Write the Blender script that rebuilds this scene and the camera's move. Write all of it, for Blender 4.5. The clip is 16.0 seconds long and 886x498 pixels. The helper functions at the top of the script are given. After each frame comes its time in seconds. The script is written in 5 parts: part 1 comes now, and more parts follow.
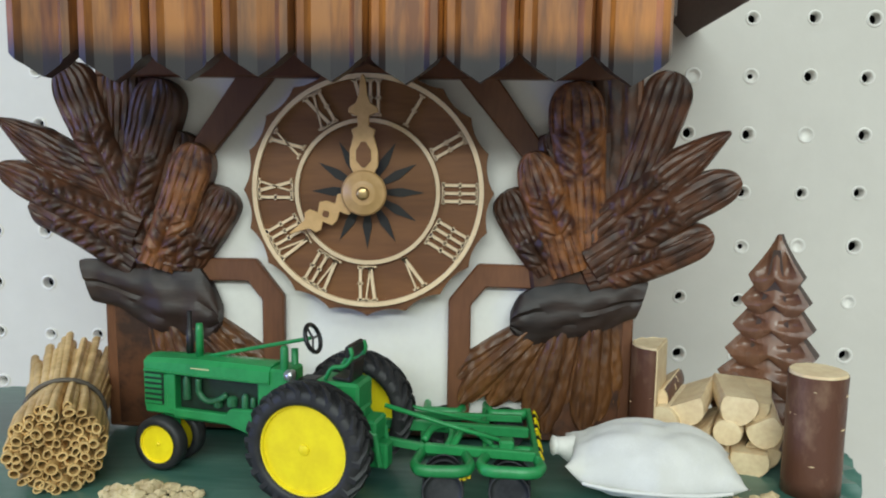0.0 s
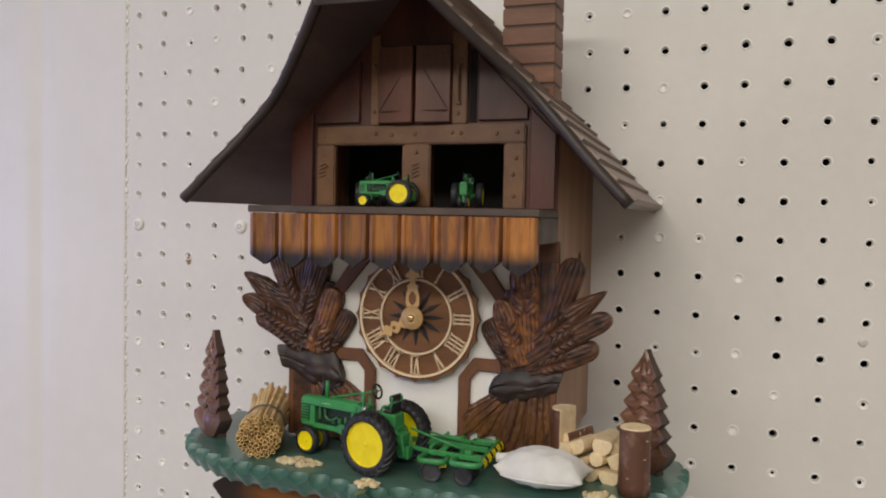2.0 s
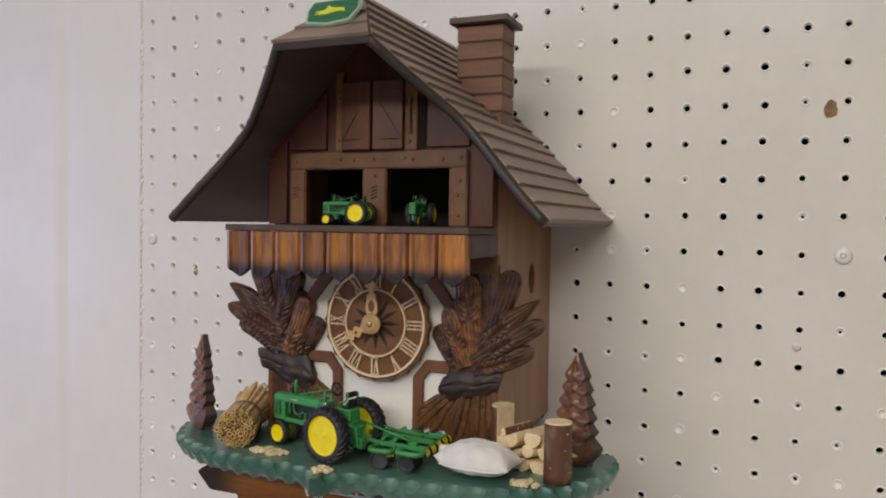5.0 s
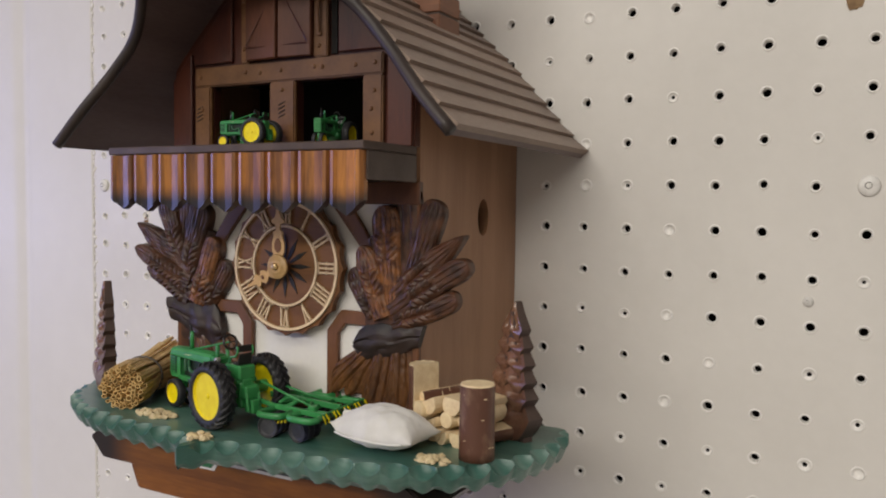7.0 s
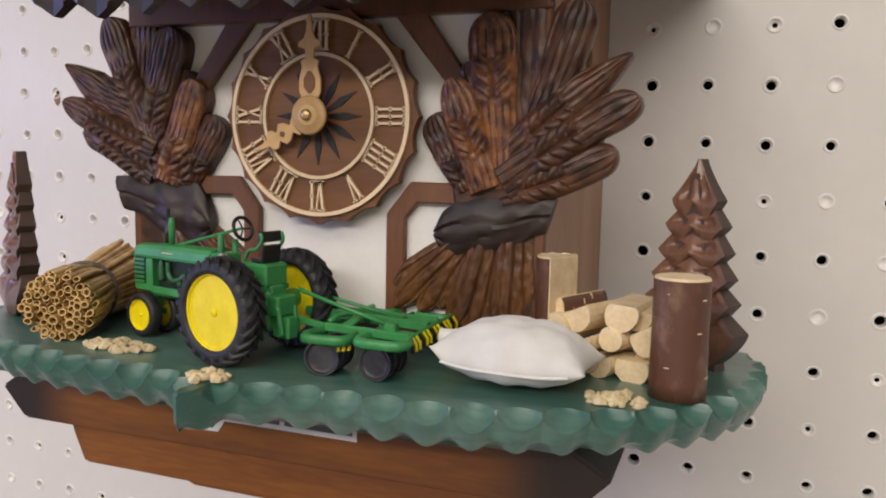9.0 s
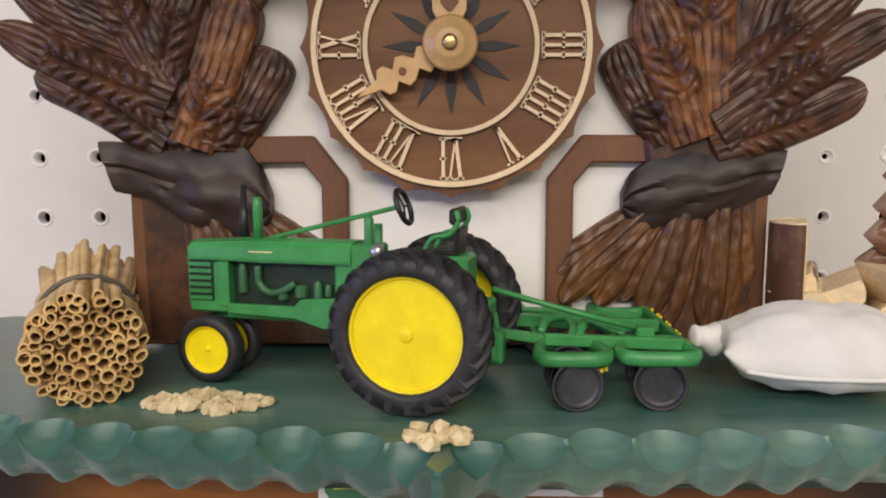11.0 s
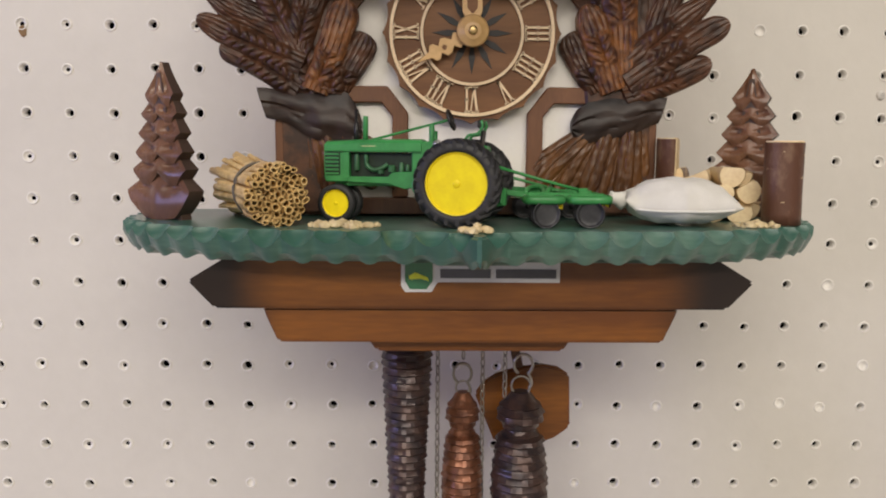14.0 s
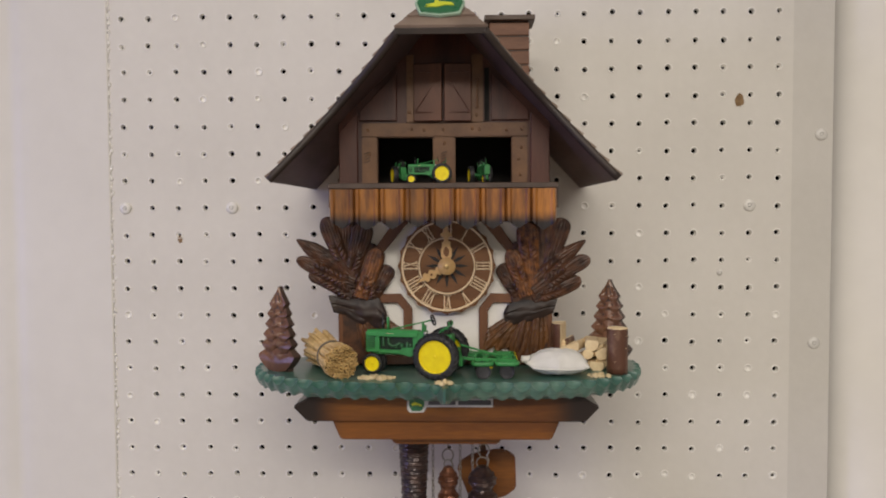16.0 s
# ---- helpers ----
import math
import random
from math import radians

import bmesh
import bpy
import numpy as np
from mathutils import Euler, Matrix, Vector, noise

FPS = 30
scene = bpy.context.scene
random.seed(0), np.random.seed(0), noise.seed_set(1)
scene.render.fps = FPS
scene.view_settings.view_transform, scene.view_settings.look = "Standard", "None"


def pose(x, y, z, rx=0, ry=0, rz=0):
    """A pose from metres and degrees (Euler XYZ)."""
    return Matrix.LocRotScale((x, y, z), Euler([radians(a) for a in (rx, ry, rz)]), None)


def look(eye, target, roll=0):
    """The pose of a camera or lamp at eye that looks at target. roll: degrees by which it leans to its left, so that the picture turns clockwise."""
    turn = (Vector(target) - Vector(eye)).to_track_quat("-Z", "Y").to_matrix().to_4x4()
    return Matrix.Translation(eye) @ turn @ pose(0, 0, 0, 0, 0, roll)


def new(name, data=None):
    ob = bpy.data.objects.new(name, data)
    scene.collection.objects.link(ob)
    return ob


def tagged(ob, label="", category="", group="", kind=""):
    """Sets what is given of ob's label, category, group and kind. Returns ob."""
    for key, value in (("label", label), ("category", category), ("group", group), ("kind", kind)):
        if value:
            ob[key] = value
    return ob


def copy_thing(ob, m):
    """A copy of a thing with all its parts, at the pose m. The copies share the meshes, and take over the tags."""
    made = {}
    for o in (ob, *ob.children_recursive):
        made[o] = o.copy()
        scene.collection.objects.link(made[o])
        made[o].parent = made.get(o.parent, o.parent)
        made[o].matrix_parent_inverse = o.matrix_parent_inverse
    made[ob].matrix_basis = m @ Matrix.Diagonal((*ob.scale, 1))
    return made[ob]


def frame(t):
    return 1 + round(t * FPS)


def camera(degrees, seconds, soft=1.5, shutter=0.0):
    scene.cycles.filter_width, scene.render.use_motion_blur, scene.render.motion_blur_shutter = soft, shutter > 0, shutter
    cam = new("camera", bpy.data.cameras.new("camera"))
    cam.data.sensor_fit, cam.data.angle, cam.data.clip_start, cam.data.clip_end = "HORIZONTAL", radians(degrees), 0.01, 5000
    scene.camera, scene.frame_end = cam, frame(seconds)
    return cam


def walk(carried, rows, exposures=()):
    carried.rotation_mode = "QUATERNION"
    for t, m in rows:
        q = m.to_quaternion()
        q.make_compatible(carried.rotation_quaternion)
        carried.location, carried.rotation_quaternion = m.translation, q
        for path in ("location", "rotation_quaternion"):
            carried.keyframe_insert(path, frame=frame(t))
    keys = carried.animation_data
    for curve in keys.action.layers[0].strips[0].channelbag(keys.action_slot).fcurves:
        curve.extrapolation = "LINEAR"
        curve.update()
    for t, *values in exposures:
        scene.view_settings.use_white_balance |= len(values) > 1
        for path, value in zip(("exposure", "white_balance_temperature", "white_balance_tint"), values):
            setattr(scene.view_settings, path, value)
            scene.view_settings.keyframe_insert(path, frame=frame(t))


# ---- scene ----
cam = camera(58.54, 16.0, 2.0)
PATH = [
    (0, (0.0409, -0.3678, 1.5178), (-0.0257, 0.6217, 1.3897), 0.81),
    (0.5, (0.0799, -0.3984, 1.5287), (-0.0402, 0.5866, 1.4046), 0.95),
    (1, (0.1217, -0.4473, 1.5492), (-0.1008, 0.5219, 1.4442), 0.97),
    (1.5, (0.1494, -0.5062, 1.5577), (-0.1472, 0.4462, 1.4878), 1.14),
    (2, (0.1651, -0.5546, 1.5612), (-0.1637, 0.3890, 1.5221), 1.16),
    (2.5, (0.1779, -0.5857, 1.5622), (-0.1610, 0.3548, 1.5380), 1.03),
    (3, (0.1920, -0.6119, 1.5634), (-0.1519, 0.3268, 1.5388), 0.86),
    (5.5, (0.2508, -0.5532, 1.5710), (-0.1592, 0.3582, 1.5348), 0.84),
    (6, (0.2646, -0.5152, 1.5734), (-0.1716, 0.3837, 1.5312), 0.87),
    (6.5, (0.2748, -0.4872, 1.5617), (-0.1834, 0.4003, 1.5132), 0.90),
    (7, (0.2788, -0.4673, 1.5387), (-0.1921, 0.4131, 1.4816), 0.75),
    (7.5, (0.2665, -0.4428, 1.5168), (-0.1995, 0.4393, 1.4487), 0.64),
    (8, (0.2363, -0.4132, 1.5047), (-0.2078, 0.4790, 1.4221), 0.71),
    (8.5, (0.1913, -0.3923, 1.4943), (-0.2119, 0.5177, 1.3975), 0.88),
    (9, (0.1416, -0.3792, 1.4897), (-0.2032, 0.5528, 1.3777), 1.25),
    (11.5, (-0.0277, -0.3263, 1.4759), (-0.0066, 0.6654, 1.3492), -0.64),
    (12, (-0.0651, -0.3231, 1.4716), (-0.0073, 0.6680, 1.3521), -0.70),
    (12.5, (-0.0810, -0.3406, 1.4632), (-0.0092, 0.6501, 1.3476), -0.45),
    (13, (-0.0646, -0.3819, 1.4493), (-0.0000, 0.6080, 1.3232), -0.20),
    (13.5, (-0.0345, -0.4207, 1.4391), (0.0086, 0.5699, 1.3091), 0.21),
    (14, (-0.0152, -0.4761, 1.4549), (-0.0001, 0.5159, 1.3294), 0.40),
    (14.5, (-0.0021, -0.5458, 1.4930), (-0.0123, 0.4475, 1.3778), 0.27),
    (15, (0.0074, -0.6222, 1.5247), (-0.0166, 0.3731, 1.4311), 0.04),
    (15.5, (0.0091, -0.6813, 1.5362), (-0.0190, 0.3160, 1.4686), -0.18),
    (16, (0.0154, -0.7410, 1.5441), (-0.0116, 0.2576, 1.4999), -0.28),
]
EXPOSURES = [(0, 0.25, 5700, -9), (0.5, 0.20, 5900, -5), (1, 0.0, 6300, 2), (1.5, -0.12, 6500, 6), (6.5, -0.18, 6500, 6), (7.5, 0.0, 6500, 8), (9, 0.10, 6550, 10), (11.5, 0.25, 6650, 9), (12.5, 0.20, 6750, 8),
             (13.5, 0.15, 6850, 7), (14.5, -0.05, 6850, 7), (16, -0.2, 6750, 7)]
walk(cam, [(t, look(eye, target, roll)) for t, eye, target, roll in PATH], EXPOSURES)

# ---- world and lamps ----
world = bpy.data.worlds.new("world")
scene.world = world
world.use_nodes = True
world.node_tree.nodes["Background"].inputs[0].default_value = (0.9, 0.95, 1.0, 1)
world.node_tree.nodes["Background"].inputs[1].default_value = 0.3


def area_lamp(name, place, aim, w, h, power, colour):
    data = bpy.data.lights.new(name, "AREA")
    data.shape, data.size, data.size_y, data.energy, data.color = "RECTANGLE", w, h, power, colour
    ob = new(name, data)
    ob.matrix_basis = look(place, aim)
    return ob


area_lamp("ceiling_lamp", (-0.15, -1.15, 2.52), (-0.15, -1.10, 0), 2.2, 0.6, 12, (1.0, 0.93, 0.86))
area_lamp("ceiling_lamp", (0.05, -2.45, 2.52), (0.05, -2.45, 0), 2.6, 0.6, 82, (1.0, 0.93, 0.86))
area_lamp("window_lamp", (-1.95, -0.95, 1.55), (0, -0.2, 1.45), 0.45, 0.7, 12, (0.36, 0.40, 1.0))


# ---- materials ----
def mat(name, a, b=None, rough=0.6, metal=0.0, scale=60.0, stretch=(1, 1, 1), bump=0.15, fine=900.0, coat=0.0, detail=4.0, spread=(0.35, 0.65),
        sheen=0.0, vary=0.1, coat_rough=0.25):
    """A surface between two colours: slow stains and fine grain, with bump from the grain."""
    m = bpy.data.materials.new(name)
    m.use_nodes = True
    nt = m.node_tree
    n, ln = nt.nodes, nt.links
    bsdf = n["Principled BSDF"]
    b = b or tuple(min(1, 0.82 * c) for c in a)
    tc = n.new("ShaderNodeTexCoord")
    mp = n.new("ShaderNodeMapping")
    mp.inputs["Scale"].default_value = stretch
    ln.new(tc.outputs["Object"], mp.inputs["Vector"])
    n1 = n.new("ShaderNodeTexNoise")
    n1.inputs["Scale"].default_value, n1.inputs["Detail"].default_value = scale, detail
    n2 = n.new("ShaderNodeTexNoise")
    n2.inputs["Scale"].default_value, n2.inputs["Detail"].default_value = fine, 3
    ln.new(mp.outputs[0], n1.inputs["Vector"])
    ln.new(mp.outputs[0], n2.inputs["Vector"])
    add = n.new("ShaderNodeMath")
    add.operation = "MULTIPLY_ADD"
    add.inputs[1].default_value = 0.35
    ln.new(n2.outputs["Fac"], add.inputs[0])
    ln.new(n1.outputs["Fac"], add.inputs[2])
    ramp = n.new("ShaderNodeMapRange")
    ramp.inputs["From Min"].default_value, ramp.inputs["From Max"].default_value = spread[0] + 0.17, spread[1] + 0.17
    ln.new(add.outputs[0], ramp.inputs["Value"])
    info = n.new("ShaderNodeObjectInfo")
    mix = n.new("ShaderNodeMix")
    mix.data_type = "RGBA"
    mix.inputs["A"].default_value, mix.inputs["B"].default_value = (*a, 1), (*b, 1)
    ln.new(ramp.outputs[0], mix.inputs["Factor"])
    hsv = n.new("ShaderNodeHueSaturation")
    shade = n.new("ShaderNodeMapRange")
    shade.inputs["To Min"].default_value, shade.inputs["To Max"].default_value = 1 - vary, 1 + vary
    ln.new(info.outputs["Random"], shade.inputs["Value"])
    ln.new(shade.outputs[0], hsv.inputs["Value"])
    ln.new(mix.outputs["Result"], hsv.inputs["Color"])
    ln.new(hsv.outputs[0], bsdf.inputs["Base Color"])
    rr = n.new("ShaderNodeMapRange")
    rr.inputs["To Min"].default_value, rr.inputs["To Max"].default_value = max(0.05, rough - 0.12), min(1, rough + 0.12)
    ln.new(n1.outputs["Fac"], rr.inputs["Value"])
    ln.new(rr.outputs[0], bsdf.inputs["Roughness"])
    bsdf.inputs["Metallic"].default_value = metal
    bsdf.inputs["Coat Weight"].default_value = coat
    bsdf.inputs["Coat Roughness"].default_value = coat_rough
    bsdf.inputs["Sheen Weight"].default_value = sheen
    bp = n.new("ShaderNodeBump")
    bp.inputs["Strength"].default_value, bp.inputs["Distance"].default_value = bump, 0.0006
    ln.new(add.outputs[0], bp.inputs["Height"])
    ln.new(bp.outputs[0], bsdf.inputs["Normal"])
    m["base"] = [hsv.name, bsdf.name]
    return m


def stain(m, colour, axis, lo, hi, wave=0.0, both=False):
    """A burnt stain that runs in along one axis of the thing, from none at lo to full at hi."""
    nt = m.node_tree
    n, ln = nt.nodes, nt.links
    bsdf, hsv = n["Principled BSDF"], n[m["base"][0]]
    geo = n.new("ShaderNodeNewGeometry")
    sep = n.new("ShaderNodeSeparateXYZ")
    ln.new(geo.outputs["Position"], sep.inputs[0])
    val = sep.outputs["XYZ".index(axis)]
    if both:
        ab = n.new("ShaderNodeMath")
        ab.operation = "ABSOLUTE"
        ln.new(val, ab.inputs[0])
        val = ab.outputs[0]
    nz = n.new("ShaderNodeTexNoise")
    nz.inputs["Scale"].default_value = 120
    ln.new(geo.outputs["Position"], nz.inputs["Vector"])
    ad = n.new("ShaderNodeMath")
    ad.operation = "MULTIPLY_ADD"
    ad.inputs[1].default_value = wave
    ln.new(nz.outputs["Fac"], ad.inputs[0])
    ln.new(val, ad.inputs[2])
    mr = n.new("ShaderNodeMapRange")
    mr.interpolation_type = "SMOOTHSTEP"
    mr.inputs["From Min"].default_value, mr.inputs["From Max"].default_value = lo, hi
    if hi < lo:
        mr.inputs["From Min"].default_value, mr.inputs["From Max"].default_value = hi, lo
        mr.inputs["To Min"].default_value, mr.inputs["To Max"].default_value = 1, 0
    ln.new(ad.outputs[0], mr.inputs["Value"])
    mix = n.new("ShaderNodeMix")
    mix.data_type = "RGBA"
    mix.inputs["B"].default_value = (*colour, 1)
    ln.new(mr.outputs[0], mix.inputs["Factor"])
    ln.new(bsdf.inputs["Base Color"].links[0].from_socket, mix.inputs["A"])
    ln.new(mix.outputs["Result"], bsdf.inputs["Base Color"])
    return m


PEG = mat("pegboard_paint", (0.735, 0.705, 0.665), (0.675, 0.645, 0.605), 0.42, scale=9, fine=110, bump=0.9, spread=(0.3, 0.7))
# Board paint made lighter: the light caught by hole rims is in the colour.
RIM = mat("lit_rim_paint", (0.86, 0.835, 0.80), (0.78, 0.755, 0.72), 0.4, scale=200)
WALL = mat("wall_paint", (0.85, 0.82, 0.785), (0.80, 0.77, 0.735), 0.5, scale=5, fine=45, bump=0.6)
# Near-black, so that the shade inside hollows is in the colour.
DARK = mat("cavity_shade", (0.012, 0.010, 0.009), rough=0.9)
# Tones of the unseen room shell, chosen for how much light it bounces.
ROOM = mat("unseen_room_grey", (0.32, 0.305, 0.29), rough=0.8, scale=3, fine=40)
FLOOR = mat("unseen_floor_tone", (0.30, 0.275, 0.25), (0.23, 0.21, 0.19), 0.5, scale=6, fine=60)
STUCCO = mat("white_plaster", (0.84, 0.815, 0.78), (0.79, 0.76, 0.73), 0.75, scale=40, fine=500, bump=0.2)
BROWN = mat("stained_walnut", (0.1318, 0.0527, 0.0238), (0.0808, 0.0306, 0.0153), 0.42, scale=90, stretch=(1, 1, 0.15), fine=900, coat=0.25)
BEAM = mat("timber_framing", (0.175, 0.072, 0.030), (0.11, 0.042, 0.018), 0.5, scale=80, stretch=(1, 1, 0.2), coat=0.06)
DIALWOOD = mat("dial_wood", (0.200, 0.084, 0.026), (0.135, 0.053, 0.016), 0.55, scale=120, stretch=(0.15, 1, 1), coat=0.0)
SIDE = mat("side_wood", (0.36, 0.19, 0.10), (0.295, 0.15, 0.077), 0.5, scale=60, stretch=(1, 1, 0.12), fine=700, coat=0.15)
GABLE = mat("gable_redwood", (0.0984, 0.0262, 0.0131), (0.0459, 0.0107, 0.0066), 0.42, scale=50, stretch=(1, 1, 0.15), coat=0.2)
GFRAME = mat("gable_frame_wood", (0.2115, 0.0990, 0.0378), (0.1080, 0.0450, 0.0189), 0.45, scale=70, fine=500, bump=0.5, coat=0.1, spread=(0.25, 0.75))
SHINGLE = mat("roof_shingle", (0.200, 0.142, 0.108), (0.300, 0.220, 0.172), 0.5, scale=35, stretch=(1, 0.25, 1), fine=900)
VERGE = mat("roof_edge_dark", (0.0280, 0.0192, 0.0160), (0.0440, 0.0288, 0.0224), 0.5, scale=60)
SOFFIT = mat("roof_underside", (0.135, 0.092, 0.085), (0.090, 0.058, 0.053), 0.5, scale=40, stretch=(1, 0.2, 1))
SHUTTER = mat("shutter_board_wood", (0.1360, 0.0476, 0.0238), (0.0808, 0.0263, 0.0136), 0.48, scale=60, stretch=(1, 1, 0.2), coat=0.12)
CHIM = mat("chimney_wood", (0.215, 0.09, 0.045), (0.14, 0.058, 0.03), 0.5, scale=70, stretch=(0.2, 0.2, 1), fine=800)
CHIMCAP = mat("chimney_cap_wood", (0.10, 0.062, 0.046), (0.07, 0.042, 0.03), 0.5)
BALC = stain(mat("balcony_board", (0.36, 0.142, 0.027), (0.13, 0.045, 0.012), 0.40, scale=160, stretch=(1, 1, 0.12), coat=0.25, vary=0.42), (0.014, 0.010, 0.012), "Z", 1.5490, 1.5395, 0.004)
RAIL = mat("balcony_rail", (0.10, 0.068, 0.052), (0.065, 0.042, 0.032), 0.45)
CREAM = mat("cream_plastic", (0.83, 0.65, 0.42), (0.77, 0.58, 0.36), 0.45, scale=300, bump=0.05)
HAND = mat("hand_plastic", (0.66, 0.42, 0.19), (0.58, 0.36, 0.15), 0.4, scale=300, bump=0.05)
BRASS = mat("brass", (0.72, 0.52, 0.25), rough=0.35, metal=1.0, scale=300)
INK = mat("black_ink", (0.012, 0.010, 0.010), rough=0.5)
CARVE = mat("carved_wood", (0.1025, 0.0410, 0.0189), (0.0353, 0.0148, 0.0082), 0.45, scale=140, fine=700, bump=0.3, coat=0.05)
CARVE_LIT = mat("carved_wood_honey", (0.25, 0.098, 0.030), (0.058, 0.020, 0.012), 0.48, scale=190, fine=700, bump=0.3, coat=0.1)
TIE = mat("tie_dark_stain", (0.0352, 0.0192, 0.0136), (0.0104, 0.0064, 0.0064), 0.55, scale=90, stretch=(0.25, 1, 1), fine=600, bump=0.6, coat=0.06)
SKIRT = mat("skirt_wood", (0.1658, 0.0697, 0.0221), (0.0467, 0.0179, 0.0085), 0.42, scale=90, stretch=(1, 1, 0.25), fine=900, coat=0.12)
GREEN = mat("green_shelf_paint", (0.042, 0.125, 0.098), (0.140, 0.250, 0.205), 0.38, scale=38, stretch=(0.14, 1, 1), fine=500, bump=0.7, coat=0.45, coat_rough=0.30, spread=(0.42, 0.74))
BRACKET = stain(mat("bracket_wood", (0.27, 0.098, 0.018), (0.145, 0.046, 0.010), 0.34, scale=45, stretch=(0.12, 1, 1), fine=700, coat=0.2), (0.020, 0.012, 0.010), "X", 0.072, 0.100, 0.004, True)
TREEWOOD = mat("tree_carved_wood", (0.205, 0.102, 0.062), (0.105, 0.050, 0.033), 0.30, scale=60, stretch=(1, 1, 0.4), fine=800, coat=0.12)
# Darker than the carved front: shade on the sides and notches is in the colour.
TREESIDE = mat("tree_shaded_side", (0.05, 0.03, 0.024), (0.08, 0.05, 0.04), 0.6)
JDGREEN = mat("tractor_green_paint", (0.048, 0.275, 0.080), (0.034, 0.215, 0.060), 0.42, scale=160, bump=0.08, coat=0.15)
JDYELLOW = mat("wheel_yellow_paint", (0.88, 0.72, 0.006), (0.80, 0.63, 0.004), 0.50, scale=200, bump=0.05, coat=0.05)
RUBBER = mat("black_rubber", (0.0150, 0.0150, 0.0165), (0.0270, 0.0263, 0.0285), 0.55, scale=250, bump=0.15)
ENGINE = mat("engine_dark_green", (0.008, 0.026, 0.012), (0.006, 0.016, 0.008), 0.6, scale=400)
GREENMID = mat("engine_part_green", (0.040, 0.150, 0.062), (0.024, 0.090, 0.036), 0.45, scale=300)
BLACKP = mat("black_paint", (0.016, 0.015, 0.016), rough=0.4)
DISC = mat("disc_steel", (0.030, 0.030, 0.034), (0.055, 0.055, 0.06), 0.45, metal=0.3, scale=300)
LAMPGL = mat("headlamp_silver", (0.6, 0.6, 0.6), rough=0.25, metal=0.8)
STRAW = mat("straw", (0.74, 0.52, 0.23), (0.50, 0.315, 0.115), 0.5, scale=120, fine=700, bump=0.3)
STRAWIN = mat("straw_inside", (0.42, 0.24, 0.085), (0.30, 0.16, 0.055), 0.7, scale=200)
WIRE = mat("band_grey", (0.10, 0.085, 0.07), rough=0.5)
CLOTH = mat("white_cotton", (0.80, 0.78, 0.745), (0.73, 0.71, 0.67), 0.85, scale=140, fine=2600, bump=0.5, sheen=0.3)
BARK = mat("log_bark", (0.120, 0.050, 0.030), (0.26, 0.155, 0.095), 0.5, scale=110, stretch=(1, 1, 0.6), fine=600, bump=0.7, spread=(0.5, 0.8))
LOGEND = mat("log_cut_wood", (0.82, 0.67, 0.43), (0.70, 0.53, 0.32), 0.65, scale=180, fine=900, bump=0.3)
GRIT = mat("wood_crumbs", (0.80, 0.66, 0.40), (0.58, 0.45, 0.26), 0.75, scale=200)
CONE = mat("cone_weight_bronze", (0.0382, 0.0289, 0.0323), (0.0892, 0.0527, 0.0442), 0.33, metal=0.4, scale=120, fine=600, bump=0.3)
COPPER = mat("cone_weight_copper", (0.30, 0.125, 0.07), (0.14, 0.058, 0.036), 0.36, metal=0.5, scale=140, fine=600, bump=0.4)
CHAIN = mat("chain_steel", (0.46, 0.43, 0.38), rough=0.35, metal=0.9, scale=300)
SCREW = mat("painted_screw", (0.80, 0.78, 0.75), (0.66, 0.64, 0.61), 0.4, scale=300)
PIT = mat("screw_recess", (0.16, 0.145, 0.13), (0.30, 0.28, 0.26), 0.7, scale=300)
RUST = mat("bare_board", (0.30, 0.19, 0.095), (0.20, 0.12, 0.06), 0.8, scale=200)
BADGE = mat("badge_green", (0.035, 0.17, 0.075), rough=0.25, coat=0.7)
BADGERIM = mat("badge_rim", (0.42, 0.60, 0.45), rough=0.3, coat=0.5)
BADGEYEL = mat("badge_yellow", (0.72, 0.78, 0.06), rough=0.4)
STICKER = mat("sticker_paper", (0.74, 0.74, 0.73), rough=0.4)
GREYINK = mat("sticker_ink", (0.10, 0.10, 0.11), rough=0.4)


# ---- mesh helpers ----
def root_of(ob):
    while ob.parent:
        ob = ob.parent
    return ob


def thing(name, place, label, category, group="", rz=0.0):
    ob = new(name)
    ob.empty_display_size = 0.01
    ob.matrix_basis = pose(*place, 0, 0, rz)
    return tagged(ob, label, category, group)


def part(name, bm, material, parent=None, label="", world=True, smooth=False):
    """Links a bmesh as one mesh under a thing or a part. world: its points are in the world's metres."""
    if parent is not None and world:
        bm.transform(root_of(parent).matrix_basis.inverted())
    me = bpy.data.meshes.new(name)
    if smooth:
        for f in bm.faces:
            f.smooth = True
        if smooth is not True:
            for e in bm.edges:
                e.smooth = len(e.link_faces) == 2 and e.calc_face_angle(0) < radians(smooth)
    bm.normal_update()
    bm.to_mesh(me)
    bm.free()
    me.materials.append(material)
    ob = new(name, me)
    if parent is not None:
        ob.parent = parent
    return tagged(ob, label)


def soften(bm, w, seg=1, limit=30):
    es = [e for e in bm.edges if len(e.link_faces) == 2 and e.calc_face_angle(0) > radians(limit)]
    if w and es:
        bmesh.ops.bevel(bm, geom=es, offset=w, segments=seg, affect="EDGES", clamp_overlap=True)
    return bm


def box(x0, x1, y0, y1, z0, z1, bev=0.0, seg=1):
    bm = bmesh.new()
    bmesh.ops.create_cube(bm, size=1)
    for v in bm.verts:
        v.co = ((x0 + x1) / 2 + v.co.x * (x1 - x0), (y0 + y1) / 2 + v.co.y * (y1 - y0), (z0 + z1) / 2 + v.co.z * (z1 - z0))
    return soften(bm, bev, seg)


